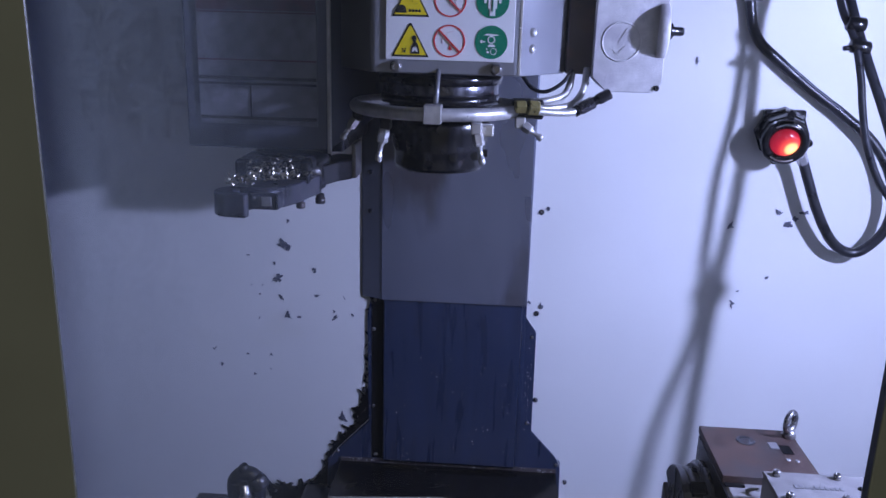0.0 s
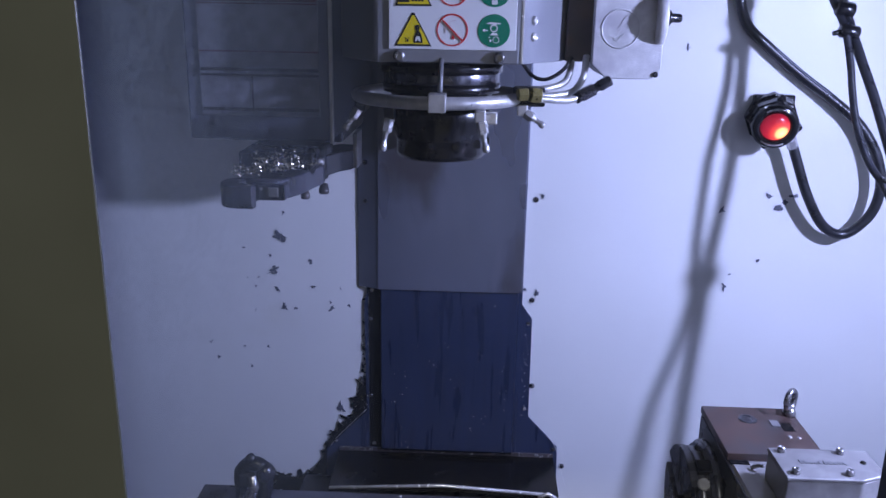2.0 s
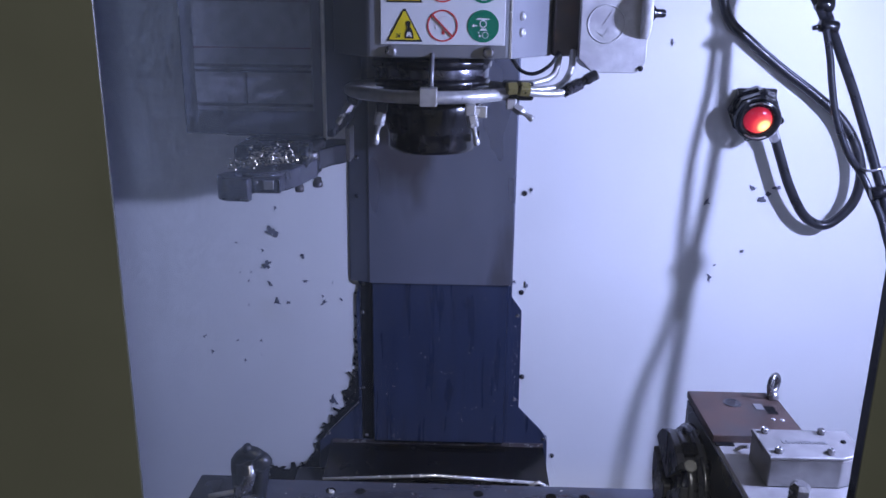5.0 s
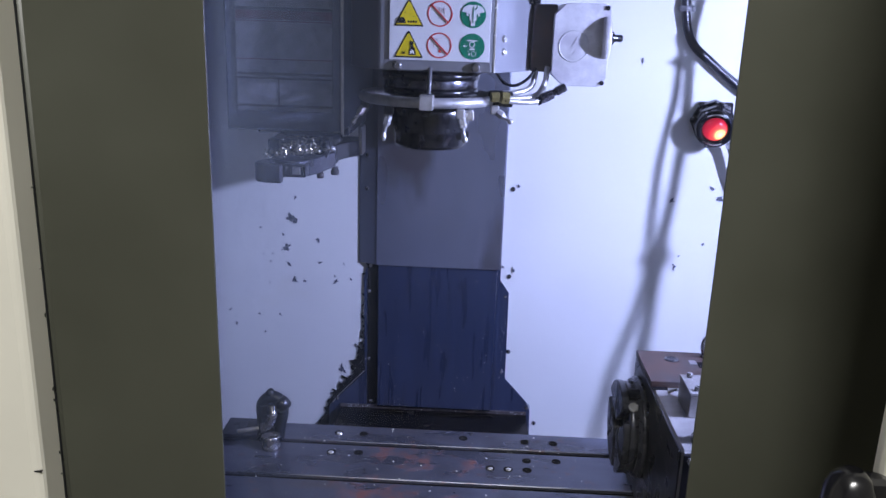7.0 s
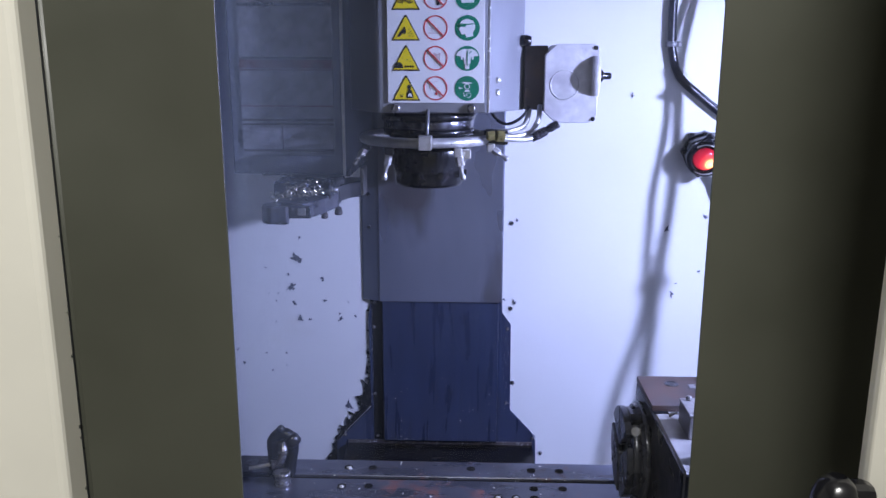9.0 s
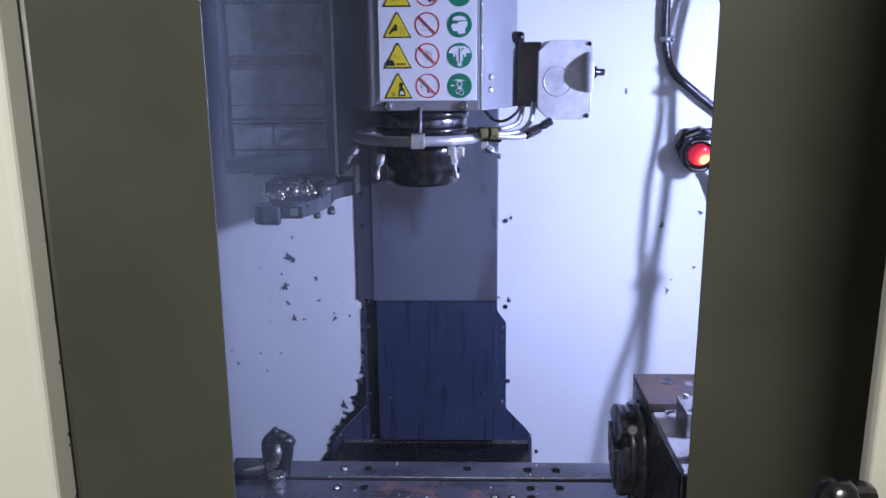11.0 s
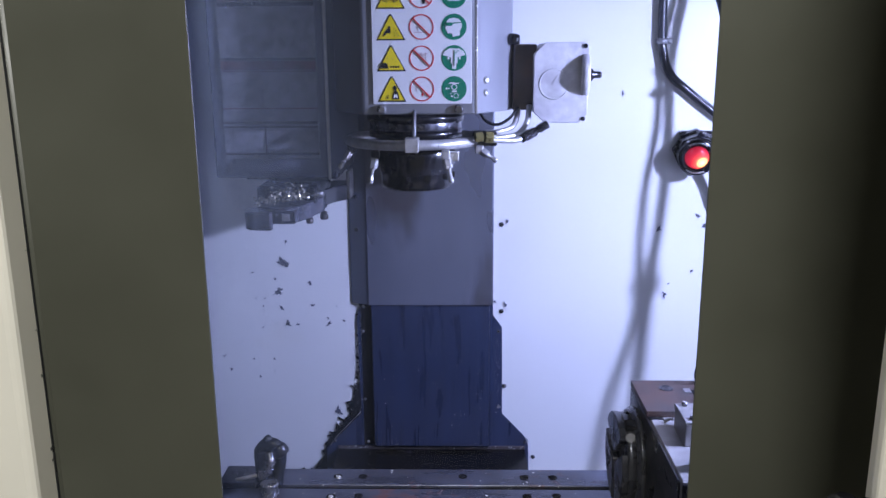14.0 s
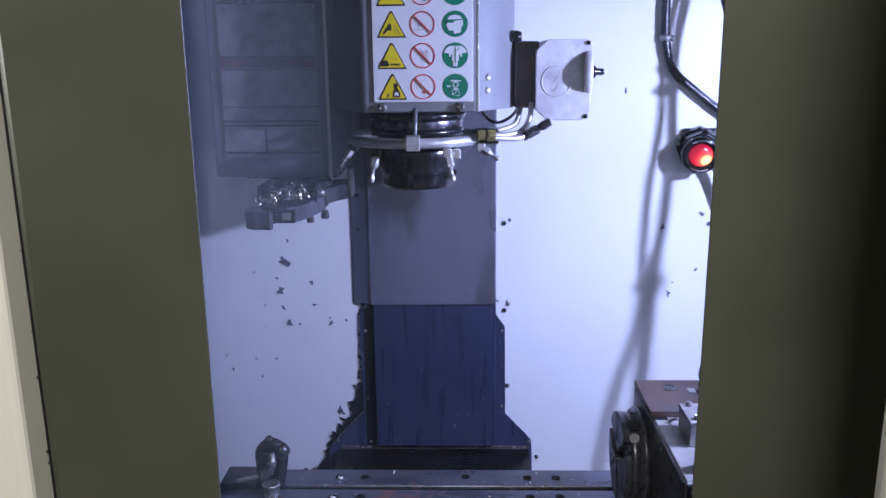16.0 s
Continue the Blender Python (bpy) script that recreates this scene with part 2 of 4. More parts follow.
FADED = material("faded_placard_print", (0.185, 0.186, 0.205), 0.5, 0.1, vary=0.2, scale=60, fine=150, stain=(0.14, 0.14, 0.165), stain_at=0.6, stain_scale=30)
FADEDRED = material("faded_red_print", (0.085, 0.022, 0.032), 0.5, 0.1, vary=0.25, scale=60)
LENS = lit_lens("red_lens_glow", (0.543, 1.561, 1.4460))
LAMPGLASS = glowing("work_lamp_diffuser", (0.85, 0.9, 1.0), 3.0, (0.8, 0.8, 0.8))
CONCRETE = material("workshop_floor_concrete", (0.28, 0.27, 0.25), 0.6, vary=0.15, scale=4, fine=80)
PLASTER = material("workshop_wall_paint", (0.6, 0.59, 0.55), 0.7, vary=0.06, scale=2, fine=150)


# ---- mesh helpers ----
def finish(bm, mat, name):
    me = bpy.data.meshes.new(name)
    bm.normal_update()
    bm.to_mesh(me)
    bm.free()
    me.materials.append(mat)
    return me


def part(name, bm, mat, parent=None, label=""):
    ob = new(name, finish(bm, mat, name))
    if parent:
        ob.parent = parent
        if parent.parent is None and parent.location.length > 0:
            ob.matrix_parent_inverse = Matrix.Translation(-parent.location)
    if label:
        ob["label"] = label
    return ob


def thing(name, at, label, category, group="", kind=""):
    ob = new(name)
    ob.location, ob.empty_display_size = at, 0.05
    return tagged(ob, label, category, group, kind)


def structure(name, bm, mat, label, category):
    return tagged(new(name, finish(bm, mat, name)), label, category, kind="structure")


def box(x0, x1, y0, y1, z0, z1, bevel=0.0, segs=2, bm=None):
    own = bmesh.new()
    bmesh.ops.create_cube(own, size=1, matrix=Matrix.Translation(((x0 + x1) / 2, (y0 + y1) / 2, (z0 + z1) / 2)) @ Matrix.Diagonal((x1 - x0, y1 - y0, z1 - z0, 1)))
    if bevel:
        bmesh.ops.bevel(own, geom=own.edges[:], offset=bevel, segments=segs, affect="EDGES", profile=0.5)
    return join(bm, own)


def join(bm, own):
    if bm is None:
        return own
    me = bpy.data.meshes.new("tmp")
    own.to_mesh(me)
    own.free()
    bm.from_mesh(me)
    bpy.data.meshes.remove(me)
    return bm


def along(a, b):
    a, b = Vector(a), Vector(b)
    return Matrix.Translation(a) @ (b - a).to_track_quat("Z", "Y").to_matrix().to_4x4(), (b - a).length


def lathe(a, b, profile, segs=28, bm=None, smooth=True):
    """A turned piece from a to b; profile: (radius, share of the length)."""
    m, length = along(a, b)
    own = bmesh.new()
    rings = [[own.verts.new(m @ Vector((r * math.cos(2 * math.pi * i / segs), r * math.sin(2 * math.pi * i / segs), h * length))) for i in range(segs)] for r, h in profile]
    for lo, hi in zip(rings, rings[1:]):
        for i in range(segs):
            f = own.faces.new((lo[i], lo[(i + 1) % segs], hi[(i + 1) % segs], hi[i]))
            f.smooth = smooth
    own.faces.new(rings[0][::-1])
    own.faces.new(rings[-1])
    return join(bm, own)


def rod(a, b, r, segs=16, bevel=0.0, bm=None, smooth=True):
    length = (Vector(b) - Vector(a)).length
    e = min(0.45, bevel / length) if bevel else 0
    prof = [(r - bevel, 0), (r, e), (r, 1 - e), (r - bevel, 1)] if bevel else [(r, 0), (r, 1)]
    return lathe(a, b, prof, segs, bm, smooth)


def hexnut(a, b, r, bm=None):
    return lathe(a, b, [(r * 0.9, 0), (r, 0.08), (r, 0.92), (r * 0.9, 1)], 6, bm, smooth=False)


def smooth_line(points, steps=8):
    p = [Vector(q) for q in points]
    p = [p[0] * 2 - p[1]] + p + [p[-1] * 2 - p[-2]]
    out = []
    for i in range(1, len(p) - 2):
        a, b, c, d = p[i - 1:i + 3]
        for k in range(steps):
            t = k / steps
            out.append(0.5 * (2 * b + (c - a) * t + (2 * a - 5 * b + 4 * c - d) * t * t + (3 * b - a - 3 * c + d) * t ** 3))
    return out + [p[-2]]


def tube(points, r, segs=12, steps=8, bm=None, closed=False):
    line = smooth_line(points, steps) if steps else [Vector(q) for q in points]
    own = bmesh.new()
    rings = []
    up = Vector((0.13, 0.31, 0.94))
    n = len(line)
    for i, q in enumerate(line):
        if closed:
            d = (line[(i + 1) % n] - line[i - 1]).normalized()
        else:
            d = (line[min(i + 1, n - 1)] - line[max(i - 1, 0)]).normalized()
        s = d.cross(up).normalized()
        up = s.cross(d).normalized()
        rings.append([own.verts.new(q + r * (math.cos(2 * math.pi * k / segs) * s + math.sin(2 * math.pi * k / segs) * up)) for k in range(segs)])
    pairs = list(zip(rings, rings[1:])) + ([(rings[-1], rings[0])] if closed else [])
    for lo, hi in pairs:
        for k in range(segs):
            own.faces.new((lo[k], lo[(k + 1) % segs], hi[(k + 1) % segs], hi[k])).smooth = True
    if not closed:
        own.faces.new(rings[0][::-1])
        own.faces.new(rings[-1])
    return join(bm, own)


def prism(outline, y0, y1, bevel=0.0, bm=None):
    """An outline in x and z, thick from y0 (front) to y1."""
    own = bmesh.new()
    front = [own.verts.new((x, y0, z)) for x, z in outline]
    back = [own.verts.new((x, y1, z)) for x, z in outline]
    own.faces.new(front)
    own.faces.new(back[::-1])
    for i in range(len(front)):
        j = (i + 1) % len(front)
        own.faces.new((front[j], front[i], back[i], back[j]))
    bmesh.ops.recalc_face_normals(own, faces=own.faces[:])
    if bevel:
        bmesh.ops.bevel(own, geom=own.edges[:], offset=bevel, segments=1, affect="EDGES")
    return join(bm, own)


def slab_prism(outline, z0, z1, bevel=0.0, bm=None):
    """An outline in x and y, thick from z0 to z1."""
    own = bmesh.new()
    lo = [own.verts.new((x, y, z0)) for x, y in outline]
    hi = [own.verts.new((x, y, z1)) for x, y in outline]
    own.faces.new(lo[::-1])
    own.faces.new(hi)
    for i in range(len(lo)):
        j = (i + 1) % len(lo)
        own.faces.new((lo[i], lo[j], hi[j], hi[i]))
    bmesh.ops.recalc_face_normals(own, faces=own.faces[:])
    if bevel:
        bmesh.ops.bevel(own, geom=own.edges[:], offset=bevel, segments=1, affect="EDGES")
    return join(bm, own)


def blob(x, z, size, rnd, y0=1.6365, y1=1.640, bm=None, stretch=1.0):
    n = rnd.randint(8, 14)
    turn = rnd.uniform(0, math.pi)
    pts = []
    for i in range(n):
        a = 2 * math.pi * i / n
        r = size * rnd.choice((0.25, 0.45, 0.8, 1.0, 1.35)) * rnd.uniform(0.85, 1.1)
        u, v = r * stretch * math.cos(a), r / stretch * math.sin(a)
        pts.append((x + u * math.cos(turn) - v * math.sin(turn), z + u * math.sin(turn) + v * math.cos(turn)))
    return prism(pts, y0, y1, bm=bm)


def dome_screw(name, at, r, parent, mat, axis=(0, -1, 0)):
    a = Vector(at)
    d = Vector(axis)
    return part(name, lathe(a, a + d * r * 0.8, [(r, 0), (r, 0.25), (r * 0.8, 0.7), (r * 0.4, 0.97), (r * 0.36, 0.8)], 14), mat, parent)


# ---- the enclosure ----
structure("wall_back", box(-1.25, 1.06, 1.64, 1.66, 0.3, 2.2), WHITE, "white painted rear sheet wall of the enclosure, stained", "wall")
# unseen left wall, roof and front sheets are dark to cut bounced light
structure("wall_left", box(-1.27, -1.25, 0.44, 1.66, 0.3, 2.2), OLIVE, "unseen side wall of the enclosure, dark to cut bounced light", "wall")
structure("wall_right", box(1.06, 1.08, 0.46, 1.66, 0.3, 2.2), WHITE, "white painted side sheet wall of the enclosure", "wall")
structure("ceiling", box(-1.27, 1.08, 0.44, 1.66, 2.2, 2.22), OLIVE, "unseen roof of the enclosure, dark to cut bounced light", "ceiling")
# floor is out of view; table steel added for bounce from below
structure("floor", box(-1.27, 1.08, 0.44, 1.66, 0.28, 0.3), TABLE, "unseen chip tray floor, lighter steel to bounce light up", "floor")
structure("wall_front_left", box(-1.25, -0.70, 0.44, 0.46, 0.0, 2.2), OLIVE, "unseen front sheet of the enclosure, dark to cut bounced light", "wall")
structure("wall_front_right", box(0.70, 1.06, 0.44, 0.46, 0.0, 2.2), OLIVE, "unseen front sheet of the enclosure, dark to cut bounced light", "wall")
# unseen header, hung low to keep the workshop light out
structure("wall_front_top", box(-0.70, 0.70, 0.442, 0.46, 1.768, 2.2), OLIVE, "unseen dark header above the doors, low to block workshop light", "wall")
structure("wall_front_sill", box(-0.70, 0.70, 0.44, 0.46, 0.0, 0.75), OLIVE, "unseen front apron sheet below the doors, dark to cut bounced light", "wall")
structure("ground", box(-3.5, 3.5, -3.2, 3.0, -0.05, 0.0), CONCRETE, "grey concrete workshop floor", "floor")
structure("wall_workshop_rear", box(-3.5, 3.5, -3.3, -3.2, 0, 4.2), PLASTER, "painted workshop wall behind the operator", "wall")
structure("wall_workshop_west", box(-3.6, -3.5, -3.2, 3.0, 0, 4.2), PLASTER, "painted workshop side wall", "wall")
structure("wall_workshop_east", box(3.5, 3.6, -3.2, 3.0, 0, 4.2), PLASTER, "painted workshop side wall", "wall")
structure("wall_workshop_north", box(-3.5, 3.5, 3.0, 3.1, 0, 4.2), PLASTER, "painted workshop end wall", "wall")
structure("ceiling_workshop", box(-3.6, 3.6, -3.3, 3.1, 4.2, 4.3), PLASTER, "painted workshop ceiling", "ceiling")

# ---- doors ----
def door(name, sign_x, edge, y, cream_x, label):
    """A sliding door leaf: dark coated inner strip at the opening, cream outer sheet with a folded edge."""
    d = thing(name, (edge, y, 0.75), label, "door", kind="structure")
    s = sign_x
    far = edge + s * 0.26
    x0, x1 = sorted((edge, far))
    part("inner_panel", box(x0, x1, y, y + 0.0025, 0.76, 2.05, 0.0008), OLIVE, d, "dark olive coated door strip")
    # rolled edge of the inner strip beside the cream sheet
    c = cream_x + s * 0.004
    part("rolled_edge", rod((c - s * 0.004, y + 0.0078, 0.77), (c - s * 0.004, y + 0.0078, 2.04), 0.009, 20), OLIVE, d)
    return d, s


left_door, _ = door("door_1", -1, -0.2280, 0.405, -0.3842, "cream sliding door with dark olive inner strip, half open")
bm = slab_prism([(-0.384, 0.4005), (-0.3842, 0.3725), (-0.3855, 0.3695), (-0.3885, 0.3675), (-0.393, 0.3660), (-0.70, 0.365), (-0.70, 0.4005)], 0.76, 2.05)
part("outer_sheet", bm, CREAM, left_door, "cream powder coated folded sheet")
part("door_seal", box(-0.3852, -0.3834, 0.4007, 0.4047, 0.77, 2.04), RUBBER, left_door, "thin black rubber seal")
rnd = random.Random(3)
for z in (1.241, 1.263, 1.318, 1.329, 1.402, 1.447, 1.521):
    part("paint_chip", box(-0.3848, -0.3836, 0.3978, 0.3994, z, z + rnd.uniform(0.0008, 0.005)), INK, left_door)
part("scratch", box(-0.397, -0.3853, 0.3665, 0.3695, 1.262, 1.2635), INK, left_door, "dark scratch in the cream paint")

part("sticker", box(-0.516, -0.434, 0.3640, 0.3648, 1.15, 1.2275), material("orange_sticker_vinyl", (0.62, 0.13, 0.03), 0.4, vary=0.04, bump=0.02), left_door, "plain orange sticker")

right_door, _ = door("door_2", 1, 0.219, 0.43, 0.45, "cream sliding door with dark olive inner strip and tube handle")
bm = slab_prism([(0.298, 0.252), (0.299, 0.246), (0.313, 0.236), (0.3145, 0.229), (0.323, -0.10), (0.70, -0.10), (0.70, 0.428), (0.48, 0.428), (0.48, 0.262), (0.299, 0.262)], 0.76, 2.05, 0.001)
part("outer_sheet", bm, CREAM, right_door, "cream powder coated angled sheet")
part("handle_end", lathe((0.267, 0.226, 1.386), (0.262, 0.222, 1.320), [(0.006, 0), (0.0125, 0.08), (0.0165, 0.22), (0.018, 0.5), (0.018, 1)], 24), BLACK, right_door, "black plastic end of the handle")
part("handle_bracket", box(0.258, 0.3005, 0.226, 0.250, 1.315, 1.375, 0.008), BLACK, right_door)
part("handle_tube", rod((0.279, 0.205, 1.372), (0.292, 0.195, 1.05), 0.0115, 24, 0.003), CHROME, right_door, "worn bright steel handle tube")
# hidden strip added to keep the work lamp off the left door edge
part("inner_seal", box(0.238, 0.250, 0.4435, 0.478, 0.78, 1.76, 0.002), RUBBER, right_door, "unseen black strip added to stop grazing lamp light")
pane = structure("window_1", box(-0.275, 0.262, 0.4400, 0.4430, 0.77, 1.766), PANE, "clear door window with dried coolant film and painted reflection haze", "window")
pane.visible_shadow = False

# ---- the work lamp on the side wall ----
lamp = thing("work_lamp", (1.03, 0.74, 1.76), "white square work lamp on the enclosure wall", "lamp")
part("housing", box(0.985, 1.0595, 0.68, 0.80, 1.70, 1.82, 0.006), ALU, lamp)
part("diffuser", box(0.968, 0.9845, 0.69, 0.79, 1.71, 1.81, 0.003), LAMPGLASS, lamp)

# ---- way cover of the column ----
cover = thing("column_cover", (-0.08, 1.62, 0.62), "telescopic steel column cover, grey above and oily blue below", "machine cover")
bm = slab_prism([(-0.272, 1.6365), (-0.267, 1.633), (-0.232, 1.6190), (-0.2285, 1.6160), (-0.2265, 1.6145), (0.072, 1.6145), (0.0755, 1.6165), (0.0755, 1.6395), (-0.272, 1.6395)], 1.094, 2.19)
part("upper_plate", bm, COVERSTEEL, cover, "grey brushed steel upper cover plate")
part("lower_panel", box(-0.2225, 0.067, 1.621, 1.6300, 0.717, 1.12, 0.0015), BLUESTEEL, cover, "oily blue-black steel panel")
part("panel_fold", box(0.0675, 0.076, 1.625, 1.6320, 0.717, 1.09, 0.001), BLUESTEEL, cover)
# near-black strip stands in for the shade in the groove
part("groove", prism([(-0.250, 0.70), (-0.2235, 0.70), (-0.2235, 1.093), (-0.250, 1.093)], 1.6346, 1.6385), GROOVE, cover)
part("lower_gap", box(-0.2235, 0.0665, 1.6235, 1.6290, 0.7127, 0.7165), GROOVE, cover)
right = [(0.0765, 1.093), (0.0765, 1.062), (0.099, 1.030), (0.101, 0.800), (0.168, 0.728), (0.172, 0.60), (-0.06, 0.60), (-0.06, 0.713), (0.0665, 0.713)]
part("side_flange", prism(right, 1.6340, 1.6395), BLUESTEEL, cover, "flared blue steel side flange")
left = [(-0.251, 1.093), (-0.2505, 0.713), (-0.0605, 0.713), (-0.0605, 0.60), (-0.352, 0.60), (-0.347, 0.705), (-0.256, 0.80), (-0.2595, 1.05)]
part("side_flange", prism(left, 1.6340, 1.6395), BLUESTEEL, cover, "flared blue steel side flange")
part("worn_edge", tube([(-0.257, 1.6338, 0.805), (-0.29, 1.6338, 0.770), (-0.325, 1.6338, 0.732), (-0.338, 1.6338, 0.712)], 0.0007, 6, 4), ALU, cover)
part("base_band", box(-0.318, 0.160, 1.6290, 1.6338, 0.700, 0.7125, 0.001), BRACKET, cover, "brown-stained strip below the panel")
bm = bmesh.new()
n = 14
for i in range(n):
    x0, x1 = -0.318 + 0.478 * i / n, -0.318 + 0.478 * (i + 1) / n
    sag0, sag1 = [0.013 * (1 - abs((x + 0.08) / 0.24)) for x in (x0, x1)]
    q = [bm.verts.new(v) for v in ((x0, 1.485, 0.700 + sag0), (x1, 1.485, 0.700 + sag1), (x1, 1.628, 0.705), (x0, 1.628, 0.705), (x0, 1.485, 0.690 + sag0), (x1, 1.485, 0.690 + sag1))]
    bm.faces.new(q[:4])
    bm.faces.new((q[1], q[0], q[4], q[5]))
bmesh.ops.remove_doubles(bm, verts=bm.verts[:], dist=1e-5)
part("saddle_plate", bm, WETBLACK, cover, "dark wet sloping plate at the foot")
part("wiper_lip", tube([(-0.316, 1.483, 0.7005), (-0.09, 1.483, 0.7150), (-0.08, 1.483, 0.7155), (-0.07, 1.483, 0.7150), (0.13, 1.483, 0.7040)], 0.0036, 8, 0), CHROME, cover, "bright bent metal lip")
part("lip_clip", tube([(0.118, 1.481, 0.6985), (0.137, 1.480, 0.7075), (0.163, 1.481, 0.6920)], 0.0042, 8, 0), CHROME, cover, "bright bent clip at the end of the lip")
for x, z in ((-0.246, 1.02), (-0.246, 0.84), (-0.326, 0.725), (-0.24, 0.722), (0.091, 1.02), (0.091, 0.82), (0.07, 0.80), (0.160, 0.723), (0.163, 0.665), (0.085, 0.69), (-0.33, 0.655), (0.066, 1.085), (-0.243, 1.085)):
    dome_screw("screw", (x, 1.6340, z), 0.0045, cover, BASESTEEL)
part("curled_chip", tube([(0.152, 1.630, 0.752), (0.166, 1.622, 0.728), (0.172, 1.615, 0.700), (0.180, 1.600, 0.676), (0.187, 1.590, 0.655)], 0.0008, 6, 6), SWARF, cover, "long thin bright chip")
for x, z in ((-0.253, 1.28), (-0.253, 1.36)):
    dome_screw("screw", (x, 1.6265, z), 0.005, cover, DARKSTEEL)
for x, z in ((0.095, 1.289), (0.097, 1.071), (0.106, 0.873), (-0.266, 0.873), (0.181, 0.678), (-0.25, 1.09)):
    dome_screw("screw", (x, 1.640, z), 0.006, cover, FITTING)
bm = bmesh.new()
rnd = random.Random(11)
for k in range(44):
    cx, cz = rnd.uniform(-0.21, 0.06), 0.72 + 0.36 * rnd.random() ** 1.3
    for q in range(rnd.choice((1, 1, 2, 4, 6))):
        blob(cx + rnd.gauss(0, 0.008), cz + rnd.gauss(0, 0.008), 0.0004 + 0.0011 * rnd.random() ** 3, rnd, 1.6200, 1.6212, bm)
for k in range(90):
    blob(rnd.uniform(-0.32, 0.165), rnd.uniform(0.702, 0.714), 0.0005 + 0.0014 * rnd.random() ** 3, rnd, 1.6275, 1.6292, bm)
for k in range(60):
    blob(rnd.choice((rnd.uniform(-0.27, -0.252), rnd.uniform(0.08, 0.098))), rnd.uniform(0.80, 1.05), 0.0004 + 0.0009 * rnd.random() ** 2, rnd, 1.6328, 1.6342, bm)
tagged(part("clinging_swarf", bm, SWARF, cover, "tiny bright swarf clinging to oil"), kind="stuff")

# ---- grime and swarf on the wall ----
rnd = random.Random(5)
bm = bmesh.new()
edge = [(-0.253, 1.073), (-0.257, 1.034), (-0.258, 0.929), (-0.262, 0.875), (-0.268, 0.835), (-0.272, 0.80), (-0.29, 0.775), (-0.308, 0.752), (-0.330, 0.735), (-0.343, 0.708), (-0.35, 0.68), (-0.358, 0.655), (-0.385, 0.628), (-0.438, 0.620), (-0.48, 0.622)]
for (xa, za), (xb, zb) in zip(edge, edge[1:]):
    steps = 9
    low = (za + zb) / 2 < 0.86
    for k in range(steps):
        f = (k + rnd.random()) / steps
        blob(xa + (xb - xa) * f + rnd.uniform(-0.006, 0.006), za + (zb - za) * f, rnd.uniform(0.004, 0.0135) if low else rnd.uniform(0.0015, 0.005), rnd, 1.6345 + rnd.uniform(0, 0.003), 1.640, bm, rnd.uniform(1, 2.0))
    if low:
        for k in range(8):
            f = rnd.random()
            blob(xa + (xb - xa) * f + rnd.uniform(0.005, 0.03), za + (zb - za) * f + rnd.uniform(-0.02, 0.0), rnd.uniform(0.008, 0.016), rnd, 1.6345 + rnd.uniform(0, 0.003), 1.640, bm, rnd.uniform(1, 1.6))
for k in range(60):
    f = rnd.random()
    blob(-0.30 - 0.18 * f + rnd.uniform(-0.02, 0.02), 0.612 + rnd.uniform(-0.02, 0.006), rnd.uniform(0.008, 0.016), rnd, 1.634, 1.640, bm)
tagged(new("oily_sludge", finish(bm, GROOVE, "oily_sludge")), "ragged black oily sludge along the column foot", "grime", kind="stuff")
bm = bmesh.new()
for x, z, s in ((-0.429, 1.246, 5), (-0.436, 1.196, 10), (-0.515, 1.17, 3), (-0.459, 1.156, 4), (-0.457, 1.118, 10), (-0.374, 1.145, 7), (-0.51, 1.104, 3), (-0.486, 1.105, 3), (-0.493, 1.085, 3), (-0.447, 1.078, 6), (-0.37, 1.086, 5), (-0.433, 1.042, 8), (-0.407, 1.036, 4), (-0.33, 1.039, 7), (-0.333, 1.051, 4), (-0.293, 1.046, 5), (-0.31, 1.084, 3), (-0.495, 1.03, 3), (-0.596, 0.955, 4), (-0.525, 0.945, 4), (-0.472, 0.947, 4), (-0.583, 0.916, 5), (-0.511, 0.897, 4), (-0.473, 0.912, 3), (-0.444, 0.78, 3), (-0.315, 0.809, 9)):
    for k in range(1 + s // 4):
        blob(x + rnd.uniform(-0.0006, 0.0006) * s * (k > 0), z + rnd.uniform(-0.0008, 0.0008) * s * (k > 0), (0.00075 if z > 0.96 or z < 0.85 else 0.0006) * s, rnd, 1.6385 - 0.0003 * k, 1.640, bm, rnd.uniform(1, 1.7))
for x, z, s in ((0.373, 1.597, 5), (0.473, 1.279, 6), (0.494, 1.116, 7), (0.502, 1.141, 3), (0.557, 1.174, 4), (0.564, 1.307, 6), (0.584, 1.281, 8), (0.597, 1.294, 7), (0.612, 1.310, 7), (0.108, 1.296, 6), (0.106, 1.086, 6), (0.081, 1.094, 4)):
    for k in range(1 + s // 4):
        blob(x + rnd.uniform(-0.0006, 0.0006) * s * (k > 0), z + rnd.uniform(-0.0008, 0.0008) * s * (k > 0), 0.00075 * s, rnd, 1.6375 - 0.0004 * k, 1.640, bm, rnd.uniform(1, 1.8))
tagged(new("wall_swarf", finish(bm, SHROUD, "wall_swarf")), "scattered grey metal chips stuck to the white wall", "metal chips", kind="stuff")

# ---- spindle head ----
head = thing("spindle_head", (-0.065, 1.25, 1.46), "grey milling spindle head with warning sign and coolant ring", "spindle head")
bm = slab_prism([(-0.160, 1.064), (0.020, 1.064), (0.024, 1.066), (0.088, 1.168), (0.088, 1.60), (-0.222, 1.60), (-0.222, 1.168), (-0.164, 1.066)], 1.592, 2.19, 0.0015)
part("front_cover", bm, HEAD, head, "folded grey sheet cover")
